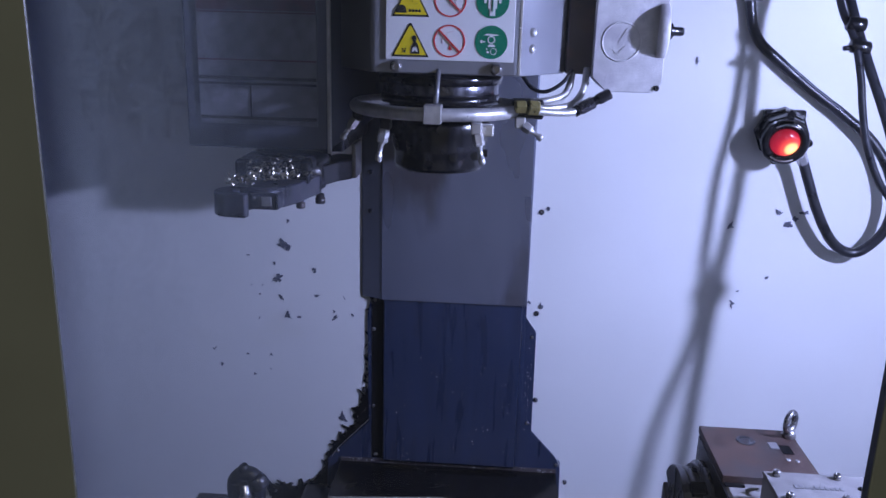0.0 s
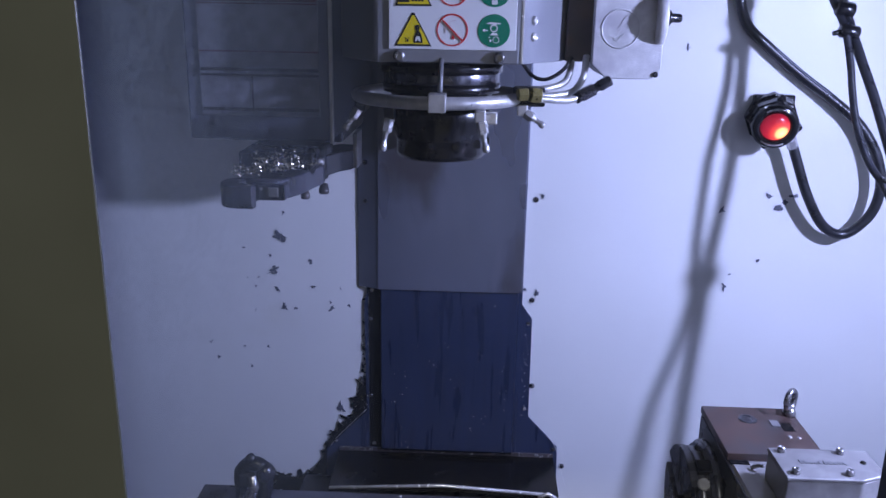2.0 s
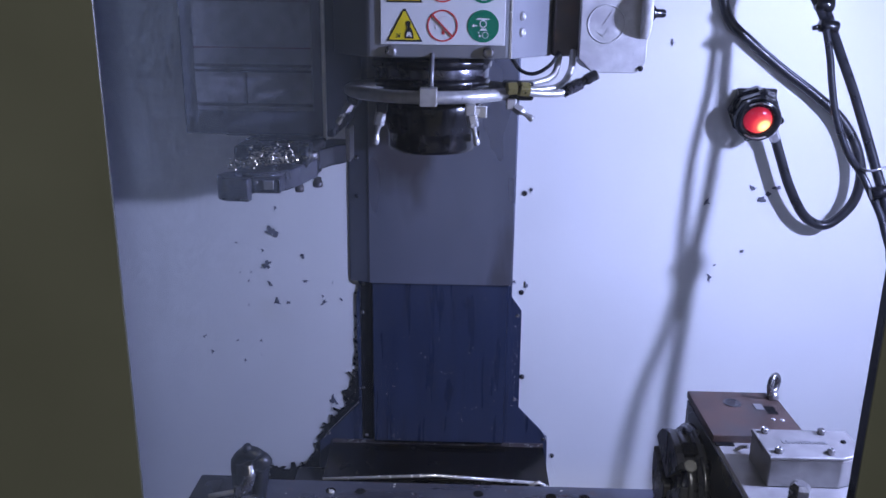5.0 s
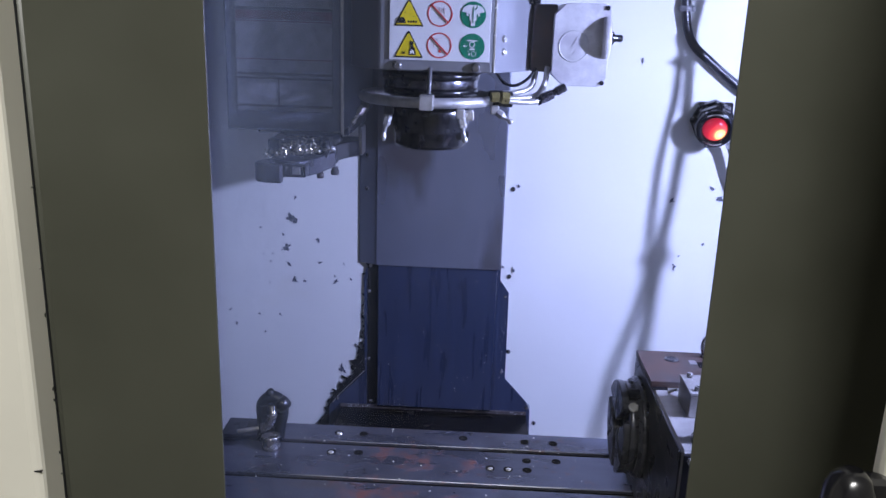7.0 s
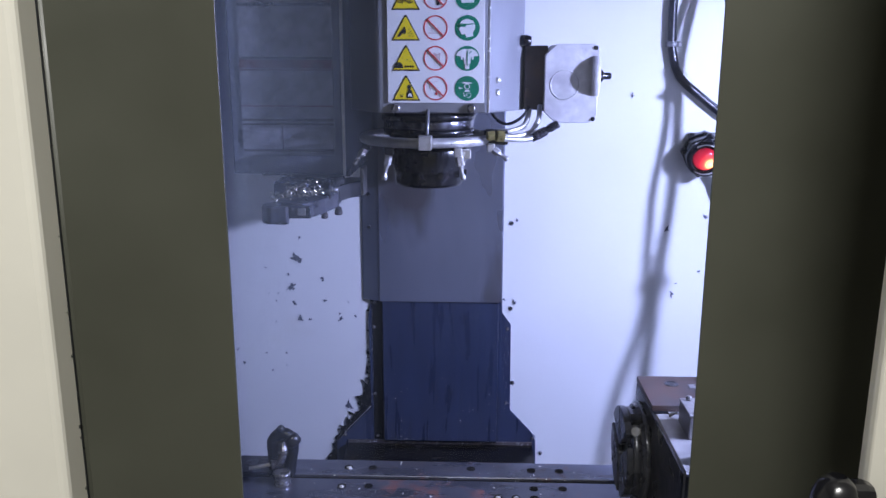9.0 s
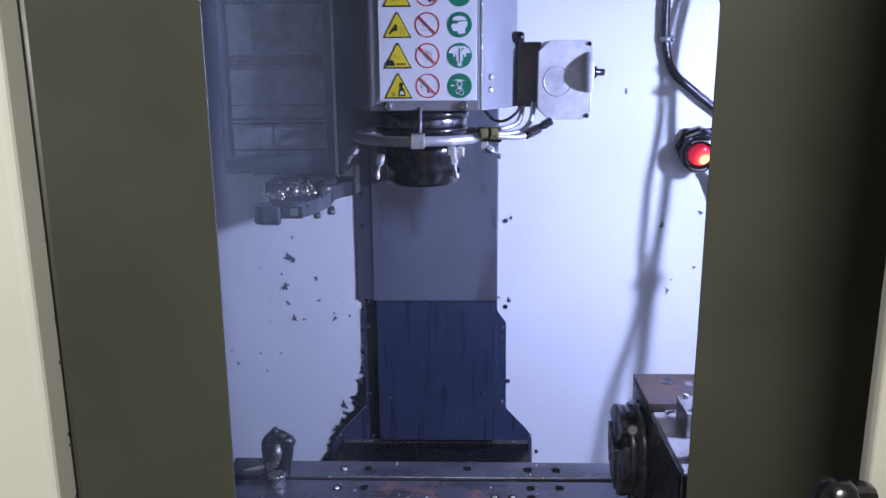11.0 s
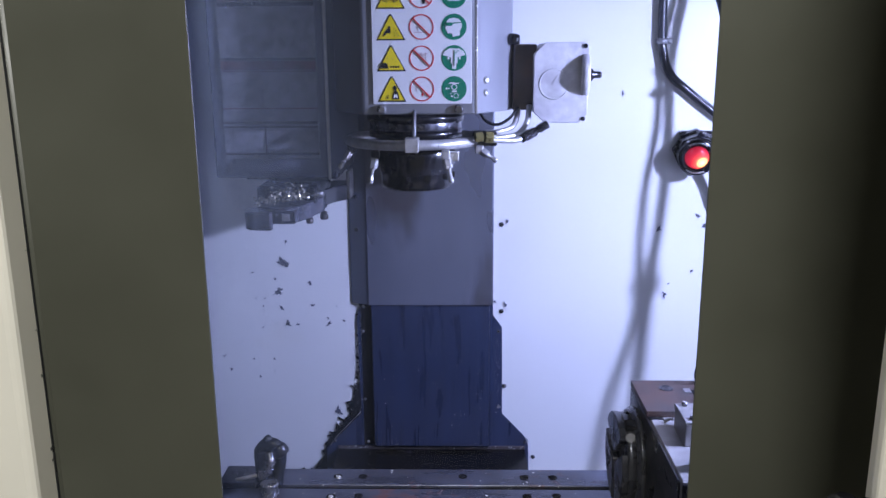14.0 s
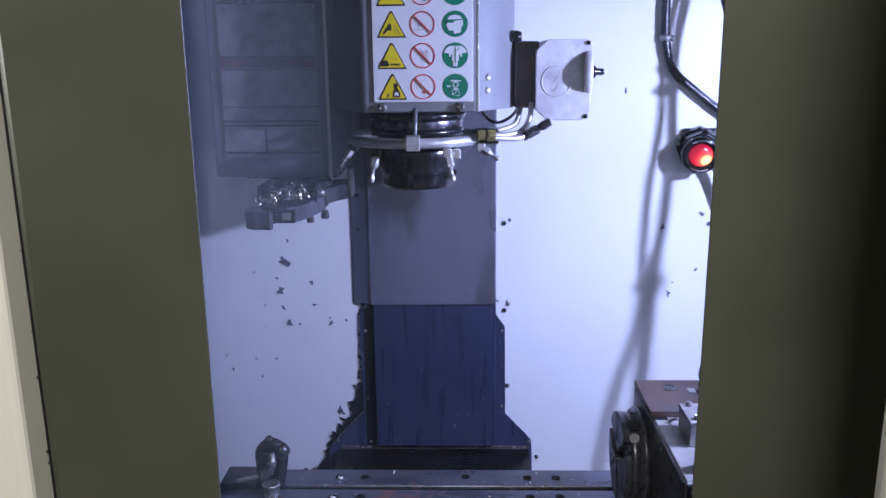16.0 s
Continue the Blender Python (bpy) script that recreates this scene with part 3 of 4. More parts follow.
# bright strip stands in for the highlight along the fold
part("cover_seam", box(0.0225, 0.0260, 1.0640, 1.0690, 1.593, 2.18, 0.0006), CHROME, head)
sign = part("warning_sign", box(-0.1445, 0.0165, 1.0615, 1.0639, 1.609, 1.90, 0.0006), SIGN, head, "white sign with yellow, red and green pictograms")
YS = 1.0614


def disc(x, z, r, y, bm=None, segs=28, inner=0.0):
    own = bmesh.new()
    if inner:
        for i in range(segs):
            a, b = 2 * math.pi * i / segs, 2 * math.pi * (i + 1) / segs
            own.faces.new([own.verts.new((x + q * math.cos(t), y, z + q * math.sin(t))) for q, t in ((inner, a), (r, a), (r, b), (inner, b))])
        bmesh.ops.remove_doubles(own, verts=own.verts[:], dist=1e-6)
        geo = bmesh.ops.extrude_face_region(own, geom=own.faces[:])
        bmesh.ops.translate(own, vec=(0, -0.0004, 0), verts=[g for g in geo["geom"] if isinstance(g, bmesh.types.BMVert)])
        bmesh.ops.recalc_face_normals(own, faces=own.faces[:])
        return join(bm, own)
    own.free()
    return prism([(x + r * math.cos(2 * math.pi * i / segs), z + r * math.sin(2 * math.pi * i / segs)) for i in range(segs)], y - 0.0004, y, bm=bm)


def tri(x, z, w, y, bm=None):
    h = w * 0.87
    return prism([(x - w / 2, z - h / 2), (x + w / 2, z - h / 2), (x + w * 0.03, z + h / 2), (x - w * 0.03, z + h / 2)], y - 0.0004, y, bm=bm)


def rect(x0, x1, z0, z1, y, bm=None):
    return prism([(x0, z0), (x1, z0), (x1, z1), (x0, z1)], y - 0.0004, y, bm=bm)


for row in range(6):
    z = 1.633 + 0.0487 * row
    tri_part = part("warning_triangle", tri(-0.1135, z, 0.047, YS), INK, sign, "black-edged yellow warning triangle")
    part("yellow_field", tri(-0.1135, z - 0.0004, 0.0405, YS - 0.0005), YELLOW, tri_part)
    y2 = YS - 0.0010
    bm = bmesh.new()
    X = -0.1135

    def shape(cx, pts, y=y2):
        prism([(cx + u * 0.001, z + v * 0.001) for u, v in pts], y - 0.0004, y, bm=bm)

    if row == 0:
        # a head bent over a chest, small drops beside it
        shape(X, [(2.2, 3.5), (3.5, 5.6), (6.2, 5.8), (8.2, 4.0), (8.2, 1.0), (7.0, -1.0), (9.8, -5.0), (11.6, -11.0), (12.0, -16.5), (0.5, -16.5), (1.0, -9.0), (3.2, -4.5), (3.8, -1.0), (2.2, 0.5)])
        for u, v, r in ((-7.0, -13.5, 1.6), (-9.4, -11.0, 0.9), (-5.4, -10.6, 0.8), (-9.8, -14.8, 0.8)):
            disc(X + u * 0.001, z + v * 0.001, r * 0.001, y2, bm, 10)
    elif row == 1:
        # a heap in the corner and short bars beside it
        shape(X, [(-18.5, -16.0), (-17.5, -10.5), (-14.0, -7.0), (-9.5, -6.5), (-6.0, -9.5), (-4.8, -16.0)])
        for u in (-2.0, 2.0, 6.0, 10.0):
            shape(X, [(u, -14.8), (u + 2.6, -14.8), (u + 2.6, -12.0), (u + 1.2, -11.4), (u, -12.6)])
        for u, v in ((-6.0, 0.5), (2.0, -2.0), (7.0, -5.0)):
            disc(X + u * 0.001, z + v * 0.001, 0.0007, y2, bm, 8)
    elif row == 2:
        # a hammer and flying sparks
        shape(X, [(-13.5, -13.5), (-12.0, -15.0), (-4.5, -8.5), (-1.5, -10.0), (0.5, -7.5), (-0.5, 0.5), (-3.0, 2.0), (-4.5, -2.0), (-9.0, -6.0)])
        for u, v in ((4.0, -2.5), (7.0, -5.5), (4.0, -8.5), (8.5, -9.5), (5.0, -13.0), (10.5, -13.5)):
            shape(X, [(u, v), (u + 2.4, v + 1.2), (u + 2.8, v + 0.4), (u + 0.4, v - 0.8)])
    else:
        # bursting rays
        for k in range(9):
            g = math.radians(-70 + 17.5 * k)
            c, d = math.sin(g), math.cos(g)
            shape(X, [(c * 5 - d * 0.5, d * 5 - 12 + c * 0.5), (c * 13 - d * 0.7, d * 13 - 12 + c * 0.7), (c * 13 + d * 0.7, d * 13 - 12 - c * 0.7), (c * 5 + d * 0.5, d * 5 - 12 - c * 0.5)])
    part("pictogram", bm, INK, tri_part)
    if row == 0:
        bm = bmesh.new()
        shape(X, [(2.6, -14.5), (3.2, -10.0), (5.2, -7.5), (6.0, -9.5), (6.8, -7.5), (9.0, -10.0), (9.8, -14.5), (6.8, -13.5), (6.0, -11.5), (5.2, -13.5)], y2 - 0.0006)
        part("lungs", bm, SIGN, tri_part, "pale lungs of the pictogram")
    ring = part("prohibition_ring", disc(-0.0645, z, 0.0200, YS, inner=0.0180), RED, sign, "red prohibition ring with slash")
    a = math.radians(45)
    bm = prism([(-0.0645 + u * math.cos(-a) - v * math.sin(-a), z + u * math.sin(-a) + v * math.cos(-a)) for u, v in ((-0.018, -0.0011), (0.018, -0.0011), (0.018, 0.0011), (-0.018, 0.0011))], YS - 0.0012, YS - 0.0006)
    part("slash", bm, RED, ring)
    bm = bmesh.new()
    yr, X = YS - 0.0001, -0.0645
    if row == 0:
        shape(X, [(-3.0, 11.0), (5.0, 12.0), (5.0, 11.4), (-2.6, 10.4), (-3.2, 1.0), (-3.7, 1.0)], yr)
        shape(X, [(-9.0, -4.0), (-8.2, -4.0), (-8.2, 6.0), (-9.0, 6.0)], yr)
        part("outline", bm, PALE, ring)
        bm = bmesh.new()
        shape(X, [(0.4, -11.5), (-1.0, -9.5), (0.2, -6.5), (0.8, -4.0), (1.8, -7.0), (3.0, -8.0), (3.2, -10.5), (2.2, -11.8), (1.4, -9.8)], yr)
    elif row == 1:
        for u, v in ((-1.0, 1), (7.0, 1), (2.5, -1)):
            shape(X, [(u - 0.5, -8.0 + v), (u + 0.5, -8.0 + v), (u + 0.5, 5.0 + v), (u + 2.0, 5.0 + v), (u, 9.0 + v), (u - 2.0, 5.0 + v), (u - 0.5, 5.0 + v)], yr)
    elif row == 2:
        shape(X, [(-12.0, -9.0), (10.0, -9.0), (10.0, -7.5), (-12.0, -7.5)], yr)
        shape(X, [(-6.0, -6.0), (-5.0, -6.0), (-5.0, 6.0), (-6.0, 6.0)], yr), shape(X, [(-9.0, -1.0), (6.0, -1.0), (6.0, 0.0), (-9.0, 0.0)], yr)
    else:
        shape(X, [(2.0, -13.0), (6.0, -13.0), (8.0, 0.0), (11.0, 8.0), (7.0, 9.0), (3.0, 1.0), (-8.0, 2.0), (-8.0, -1.0), (1.0, -3.0)], yr)
    part("pictogram", bm, RED if row == 0 else PALE if row != 3 else INK, ring)
    green = part("green_disc", disc(-0.0120, z, 0.0203, YS), GREEN, sign, "green mandatory disc")
    bm = bmesh.new()
    y3 = YS - 0.0006
    if row == 0:
        prism([(-0.022, z + 0.0085), (-0.017, z + 0.0105), (-0.004, z + 0.0095), (-0.003, z + 0.0085), (-0.010, z + 0.0075)], y3 - 0.0004, y3, bm=bm), disc(-0.0120, z + 0.0030, 0.0048, y3, bm, 18, 0.0034), prism([(-0.0165, z - 0.0055), (-0.0145, z - 0.0025), (-0.0085, z - 0.0025), (-0.0065, z - 0.0055)], y3 - 0.0004, y3, bm=bm), prism([(-0.0265, z + 0.0005), (-0.0235, z + 0.0030), (-0.0235, z + 0.0012), (-0.0195, z + 0.0012), (-0.0195, z - 0.0002), (-0.0235, z - 0.0002), (-0.0235, z - 0.0018)], y3 - 0.0004, y3, bm=bm), disc(-0.0090, z - 0.0110, 0.0042, y3, bm, 14, 0.0034), disc(-0.0160, z - 0.0120, 0.0016, y3, bm, 10), disc(-0.0175, z - 0.0080, 0.0010, y3, bm, 10)
    elif row == 1:
        # a figure-like tool shape with stepped shoulders
        shape(-0.0120, [(-18.5, 4.5), (-10.5, 3.0), (-10.5, -2.0), (-7.5, -2.0), (-7.5, 1.5), (-5.5, 1.5), (-5.5, -8.5), (-3.5, -8.5), (-3.5, -17.0), (3.5, -17.0), (3.5, -8.5), (5.5, -8.5), (5.5, 1.5), (7.5, 1.5), (7.5, -2.0), (10.5, -2.0), (10.5, 3.0), (18.5, 4.5), (15.0, 11.0), (8.0, 15.0), (-8.0, 15.0), (-15.0, 11.0)], y3)
    elif row == 2:
        # a head in profile
        shape(-0.0120, [(-14.0, -2.5), (-11.5, 3.0), (-12.0, 8.0), (-8.0, 12.5), (0.0, 14.0), (8.0, 12.0), (12.5, 6.0), (12.5, -1.0), (9.0, -7.0), (9.5, -13.0), (-1.5, -15.5), (-3.5, -10.0), (-10.0, -10.5), (-11.5, -6.5)], y3)
    else:
        shape(-0.0120, [(-10.0, -9.0), (10.0, -9.0), (12.0, 2.0), (8.0, 10.0), (-8.0, 10.0), (-12.0, 2.0)], y3)
    part("pictogram", bm, SIGN, green)
    bm = bmesh.new()
    if row == 1:
        shape(-0.0120, [(-0.7, 12.0), (0.7, 12.0), (0.7, -12.0), (-0.7, -12.0)], y3 - 0.0006), shape(-0.0120, [(2.0, 8.0), (7.0, 12.5), (7.8, 11.8), (2.8, 7.2)], y3 - 0.0006)
        part("tool_line", bm, GREEN, green)
    elif row == 2:
        shape(-0.0120, [(-13.0, 1.5), (-3.0, 1.5), (-2.0, 4.5), (12.5, 6.0), (12.5, 7.2), (-3.0, 6.5), (-10.0, 7.0), (-13.0, 5.0)], y3 - 0.0006)
        part("goggles", bm, GREEN, green)
    else:
        bm.free()
for x in (-0.1315, -0.0045):
    dome_screw("cover_screw", (x, 1.0635, 1.600), 0.0078, head, BASESTEEL)
for z in (1.646, 1.6255):
    dome_screw("side_screw", (0.0395, 1.0905, z), 0.0062, head, CHROME, (0.85, -0.53, 0))
CX, CY = -0.080, 1.145
part("spindle_flange", lathe((CX, CY, 1.591), (CX, CY, 1.535), [(0.084, 0), (0.084, 0.25), (0.078, 0.27), (0.078, 0.5), (0.081, 0.52), (0.081, 0.72), (0.070, 0.75), (0.070, 1)], 48), BLACK, head, "black spindle flange with polished bands")
part("polished_band", lathe((CX, CY, 1.577), (CX, CY, 1.562), [(0.079, 0), (0.0795, 0.1), (0.0795, 0.9), (0.079, 1)], 48), BAND, head)
part("spindle_nose", lathe((CX, CY, 1.540), (CX, CY, 1.459), [(0.0725, 0), (0.0695, 0.35), (0.0645, 0.62), (0.0645, 0.66), (0.0625, 0.68), (0.0625, 0.90), (0.060, 0.98), (0.040, 1.0), (0.036, 0.8)], 48), BLACK, head, "black oily tapered spindle nose")
for k in range(6):
    a = math.radians(-100 + k * 32)
    x, y = CX + 0.0630 * math.cos(a), CY + 0.0630 * math.sin(a)
    part("nose_key", box(x - 0.005, x + 0.005, y - 0.004, y + 0.004, 1.477, 1.487, 0.001), BLACK, head)
ring_pts = [(CX - 0.004 + 0.112 * math.cos(2 * math.pi * i / 40), CY + 0.112 * math.sin(2 * math.pi * i / 40), 1.544) for i in range(40)]
part("coolant_ring", tube(ring_pts, 0.0085, 14, 0, closed=True), ALU, head, "dull aluminium coolant ring")
part("ring_clamp", box(-0.0915, -0.0695, 1.020, 1.048, 1.5335, 1.5565, 0.001), ALU, head)
part("hanger_rod", rod((-0.0775, 1.036, 1.557), (-0.0775, 1.066, 1.597), 0.0032, 10), STEEL, head)
part("fitting_block", box(0.018, 0.060, 1.10, 1.135, 1.535, 1.560, 0.003), DARKSTEEL, head)
part("brass_nut", hexnut((0.022, 1.076, 1.553), (0.035, 1.079, 1.554), 0.0090), BRASS, head, "hexagonal brass fitting")
part("brass_nut", hexnut((0.038, 1.079, 1.553), (0.052, 1.083, 1.552), 0.0105), BRASS, head, "hexagonal brass fitting")
for ax, ay, bx, bz, cz in ((-0.143, 1.055, -0.152, 1.479, 1.528), (-0.026, 1.045, -0.0165, 1.482, 1.527), (0.030, 1.10, 0.060, 1.510, 1.530), (-0.190, 1.12, -0.212, 1.497, 1.530)):
    a, b = Vector((ax, ay, cz)), Vector((bx, ay - 0.004, bz))
    noz = part("coolant_nozzle", lathe(a + (b - a) * 0.4, b, [(0.0046, 0), (0.0046, 0.18), (0.0032, 0.26), (0.0032, 0.62), (0.0046, 0.70), (0.0048, 0.92), (0.0034, 1), (0.0018, 1), (0.0016, 0.9)], 14), CHROME, head, "small bright adjustable coolant nozzle")
    part("nozzle_nut", hexnut(a + (b - a) * 0.12, a + (b - a) * 0.48, 0.0074), CHROME, noz)
    part("elbow", box(ax - 0.007, ax + 0.007, ay - 0.006, ay + 0.012, cz - 0.007, cz + 0.008, 0.002), DARKSTEEL if ax < -0.1 else ALU, noz)
part("nozzle_stub", box(-0.020, -0.004, 1.046, 1.060, 1.517, 1.533, 0.002), CHROME, head)
part("hanging_lead", tube([(0.030, 1.16, 1.59), (0.045, 1.155, 1.572), (0.064, 1.150, 1.568), (0.085, 1.150, 1.580), (0.098, 1.155, 1.598)], 0.0028, 8), RUBBER, head, "thin black lead")
for pts in (((0.046, 1.084, 1.548), (0.07, 1.094, 1.5455), (0.092, 1.106, 1.5445), (0.105, 1.1140, 1.5475)),
            ((0.046, 1.094, 1.550), (0.075, 1.11, 1.550), (0.100, 1.13, 1.555), (0.114, 1.145, 1.574), (0.118, 1.16, 1.60)),
            ((0.040, 1.12, 1.556), (0.068, 1.13, 1.558), (0.092, 1.15, 1.568), (0.100, 1.165, 1.60))):
    part("coolant_pipe", tube(pts, 0.0048, 10), ALU, head, "bent aluminium coolant pipe")
part("pipe_nut", hexnut((0.107, 1.115, 1.549), (0.126, 1.118, 1.559), 0.0088), FITTING, head)
part("pipe_nut", hexnut((0.131, 1.118, 1.562), (0.147, 1.121, 1.571), 0.0078), FITTING, head)
part("pipe_collar", rod((0.122, 1.1175, 1.557), (0.134, 1.1185, 1.564), 0.0060, 14), BLACK, head)
part("pipe_collar", rod((0.101, 1.114, 1.545), (0.109, 1.1155, 1.550), 0.0072, 14), BLACK, head)
part("head_rib", box(-0.155, -0.03, 1.30, 1.60, 1.44, 1.59, 0.01), DARKSTEEL, head)

# ---- drive unit beside the head ----
drive = thing("drive_unit", (0.16, 1.16, 1.57), "blotchy cast aluminium drive box bolted beside the head", "gearbox")
part("bracket", box(0.0885, 0.130, 1.158, 1.32, 1.592, 1.704, 0.003), BRACKET, drive, "brown stained mounting bracket")
oct_out = [(0.143, 1.5715), (0.203, 1.5715), (0.216, 1.585), (0.216, 1.696), (0.208, 1.7065), (0.143, 1.7065), (0.123, 1.688), (0.123, 1.590)]
part("housing", prism([(0.1695 + (x - 0.1695) * 0.985, 1.639 + (z - 1.639) * 0.985) for x, z in oct_out], 1.1497, 1.26, 0.001), CAST, drive)
part("front_plate", prism(oct_out, 1.136, 1.1495, 0.0012), CAST, drive, "cast cover plate with chamfered corners")
EX, EZ = 0.158, 1.637
emblem = part("emblem", tube([(EX + 0.0250 * math.cos(2 * math.pi * i / 40), 1.1362, EZ + 0.0250 * math.sin(2 * math.pi * i / 40)) for i in range(40)], 0.0013, 6, 0, closed=True), CAST, drive, "shallow round cast emblem")
bm = prism([(EX - 0.004, EZ - 0.001), (EX - 0.001, EZ - 0.001), (EX + 0.009, EZ + 0.016), (EX + 0.006, EZ + 0.017)], 1.1353, 1.1359)
prism([(EX - 0.024, EZ - 0.010), (EX - 0.011, EZ - 0.007), (EX - 0.003, EZ - 0.014), (EX + 0.005, EZ - 0.006), (EX + 0.001, EZ - 0.0085), (EX - 0.003, EZ - 0.0175), (EX - 0.011, EZ - 0.0105)], 1.1353, 1.1359, bm=bm)
part("emblem_mark", bm, CAST, emblem)
part("round_cap", rod((0.2045, 1.156, 1.652), (0.2175, 1.156, 1.652), 0.040, 40, 0.002), CAST, drive, "round flanged cap")
part("stem", lathe((0.2175, 1.143, 1.652), (0.239, 1.143, 1.652), [(0.011, 0), (0.011, 0.25), (0.006, 0.4), (0.006, 0.85), (0.0045, 1)], 16), BLACK, drive)
for x, z in ((0.210, 1.700), (0.209, 1.578)):
    dome_screw("plate_screw", (x, 1.136, z), 0.004, drive, DARKSTEEL)
part("plug", lathe((0.082, 1.16, 1.712), (0.100, 1.158, 1.712), [(0.010, 0), (0.010, 0.6), (0.007, 1)], 16), BLACK, drive)

# ---- tool changer ----
changer = thing("tool_changer", (-0.32, 1.25, 1.41), "grey sheet-metal tool changer cover with dark swing arm", "tool changer")
part("shroud", box(-0.432, -0.232, 1.13, 1.56, 1.478, 2.19, 0.003), SHROUD, changer, "streaked dull grey cover")
# bright aluminium edge stands in for a line of light on the sheet
part("shroud_edge", box(-0.2335, -0.2285, 1.1260, 1.1325, 1.475, 2.18, 0.001), ALU, changer, "sheet edge, bright to stand in for a lit line")
# block added behind the cover to lower its shadow on the wall
part("magazine_base", box(-0.425, -0.245, 1.30, 1.55, 1.450, 1.4775, 0.003), DARKSTEEL, changer)
placard = part("placard", box(-0.412, -0.247, 1.1275, 1.1298, 1.512, 1.86, 0.0006), FADED, changer, "faded oil-stained placard with unreadable print")
for x0, x1, z0, z1, mat in ((-0.411, -0.248, 1.6795, 1.684, INK), (-0.411, -0.248, 1.664, 1.679, FADEDRED), (-0.411, -0.248, 1.6605, 1.6625, FADEDRED), (-0.411, -0.248, 1.5725, 1.577, INK), (-0.411, -0.248, 1.5655, 1.569, DARKSTEEL),
                            (-0.411, -0.248, 1.598, 1.600, FADEDRED), (-0.3405, -0.3385, 1.522, 1.565, DARKSTEEL), (-0.411, -0.248, 1.5185, 1.523, INK), (-0.411, -0.248, 1.768, 1.775, DARKSTEEL), (-0.411, -0.248, 1.776, 1.778, FADEDRED)):
    part("print_bar", box(x0, x1, 1.1266, 1.1274, z0, z1), mat, placard)
part("hub", lathe((-0.285, 1.14, 1.476), (-0.285, 1.14, 1.425), [(0.052, 0), (0.052, 0.3), (0.045, 0.35), (0.045, 1)], 28), DARKSTEEL, changer)
part("hub_plate", box(-0.345, -0.245, 1.06, 1.20, 1.443, 1.4735, 0.004), DARKSTEEL, changer)
ARM = material("oily_arm_steel", (0.060, 0.060, 0.080), 0.34, 0.45, vary=0.3, scale=30, stain=(0.085, 0.07, 0.06), stain_at=0.58, stain_scale=30)
arm_out = [(-0.330, 1.030), (-0.330, 0.998), (-0.298, 0.992), (-0.280, 0.994), (-0.264, 1.012), (-0.252, 1.040), (-0.246, 1.075), (-0.239, 1.100), (-0.241, 1.122), (-0.258, 1.135), (-0.290, 1.12), (-0.306, 1.065)]
part("swing_arm", slab_prism(arm_out, 1.423, 1.450, 0.002), ARM, changer, "dark oily steel swing arm")
far_out = [(-0.268, 1.128), (-0.240, 1.128), (-0.226, 1.165), (-0.211, 1.185), (-0.207, 1.205), (-0.214, 1.235), (-0.240, 1.240), (-0.266, 1.18)]
part("far_arm", slab_prism(far_out, 1.429, 1.458, 0.002), ARM, changer)
part("arm_end_plate", box(-0.2115, -0.2045, 1.188, 1.236, 1.430, 1.482, 0.0015), WORNALU, changer, "dull worn metal end plate")
# fork-shaped gripper: a curved jaw with a hollow facing the spindle
fork = [(-0.322 + 0.024 * math.cos(math.radians(a)), 0.985 + 0.027 * math.sin(math.radians(a))) for a in range(40, 300, 20)]
fork += [(-0.300, 0.957), (-0.298, 0.968), (-0.313, 0.972), (-0.322, 0.980), (-0.322, 0.992), (-0.312, 1.000)]
part("gripper_jaw", slab_prism(fork, 1.4195, 1.4485, 0.0015), ARM, changer, "curved dark gripper jaw")
part("jaw_lip", slab_prism([(-0.344, 0.975), (-0.335, 0.961), (-0.300, 0.955), (-0.300, 0.959), (-0.337, 0.966), (-0.345, 0.978)], 1.4205, 1.4240, 0.0006), DARKSTEEL, changer)
block = part("finger_block", box(-0.302, -0.266, 0.984, 1.02, 1.4245, 1.4455, 0.003), ARM, changer)
part("finger_window", box(-0.287, -0.274, 0.9815, 0.9838, 1.430, 1.442, 0.001), WORNALU, block, "shiny square plate in the finger")
part("finger_seam", box(-0.2685, -0.2665, 0.9820, 0.9838, 1.427, 1.443), BLACK, block)
dome_screw("finger_screw", (-0.296, 0.9835, 1.4395), 0.0022, changer, CHROME)
for x, y, r in ((-0.259, 1.07, 0.0062), (-0.240, 1.105, 0.0072)):
    part("arm_bolt", lathe((x, y, 1.4228), (x, y, 1.409), [(r * 0.8, 0), (r * 0.8, 0.4), (r, 0.42), (r, 0.9), (r * 0.85, 1)], 14), BROWN, changer, "oily brown bolt head")
part("arm_pin", rod((-0.246, 1.103, 1.4495), (-0.246, 1.103, 1.459), 0.0085, 16, 0.002), WORNALU, changer)
part("hub_boss", lathe((-0.292, 1.055, 1.450), (-0.292, 1.055, 1.474), [(0.013, 0), (0.013, 0.5), (0.009, 0.6), (0.009, 1)], 16), GUNMETAL, changer)
rnd = random.Random(8)
bm = bmesh.new()
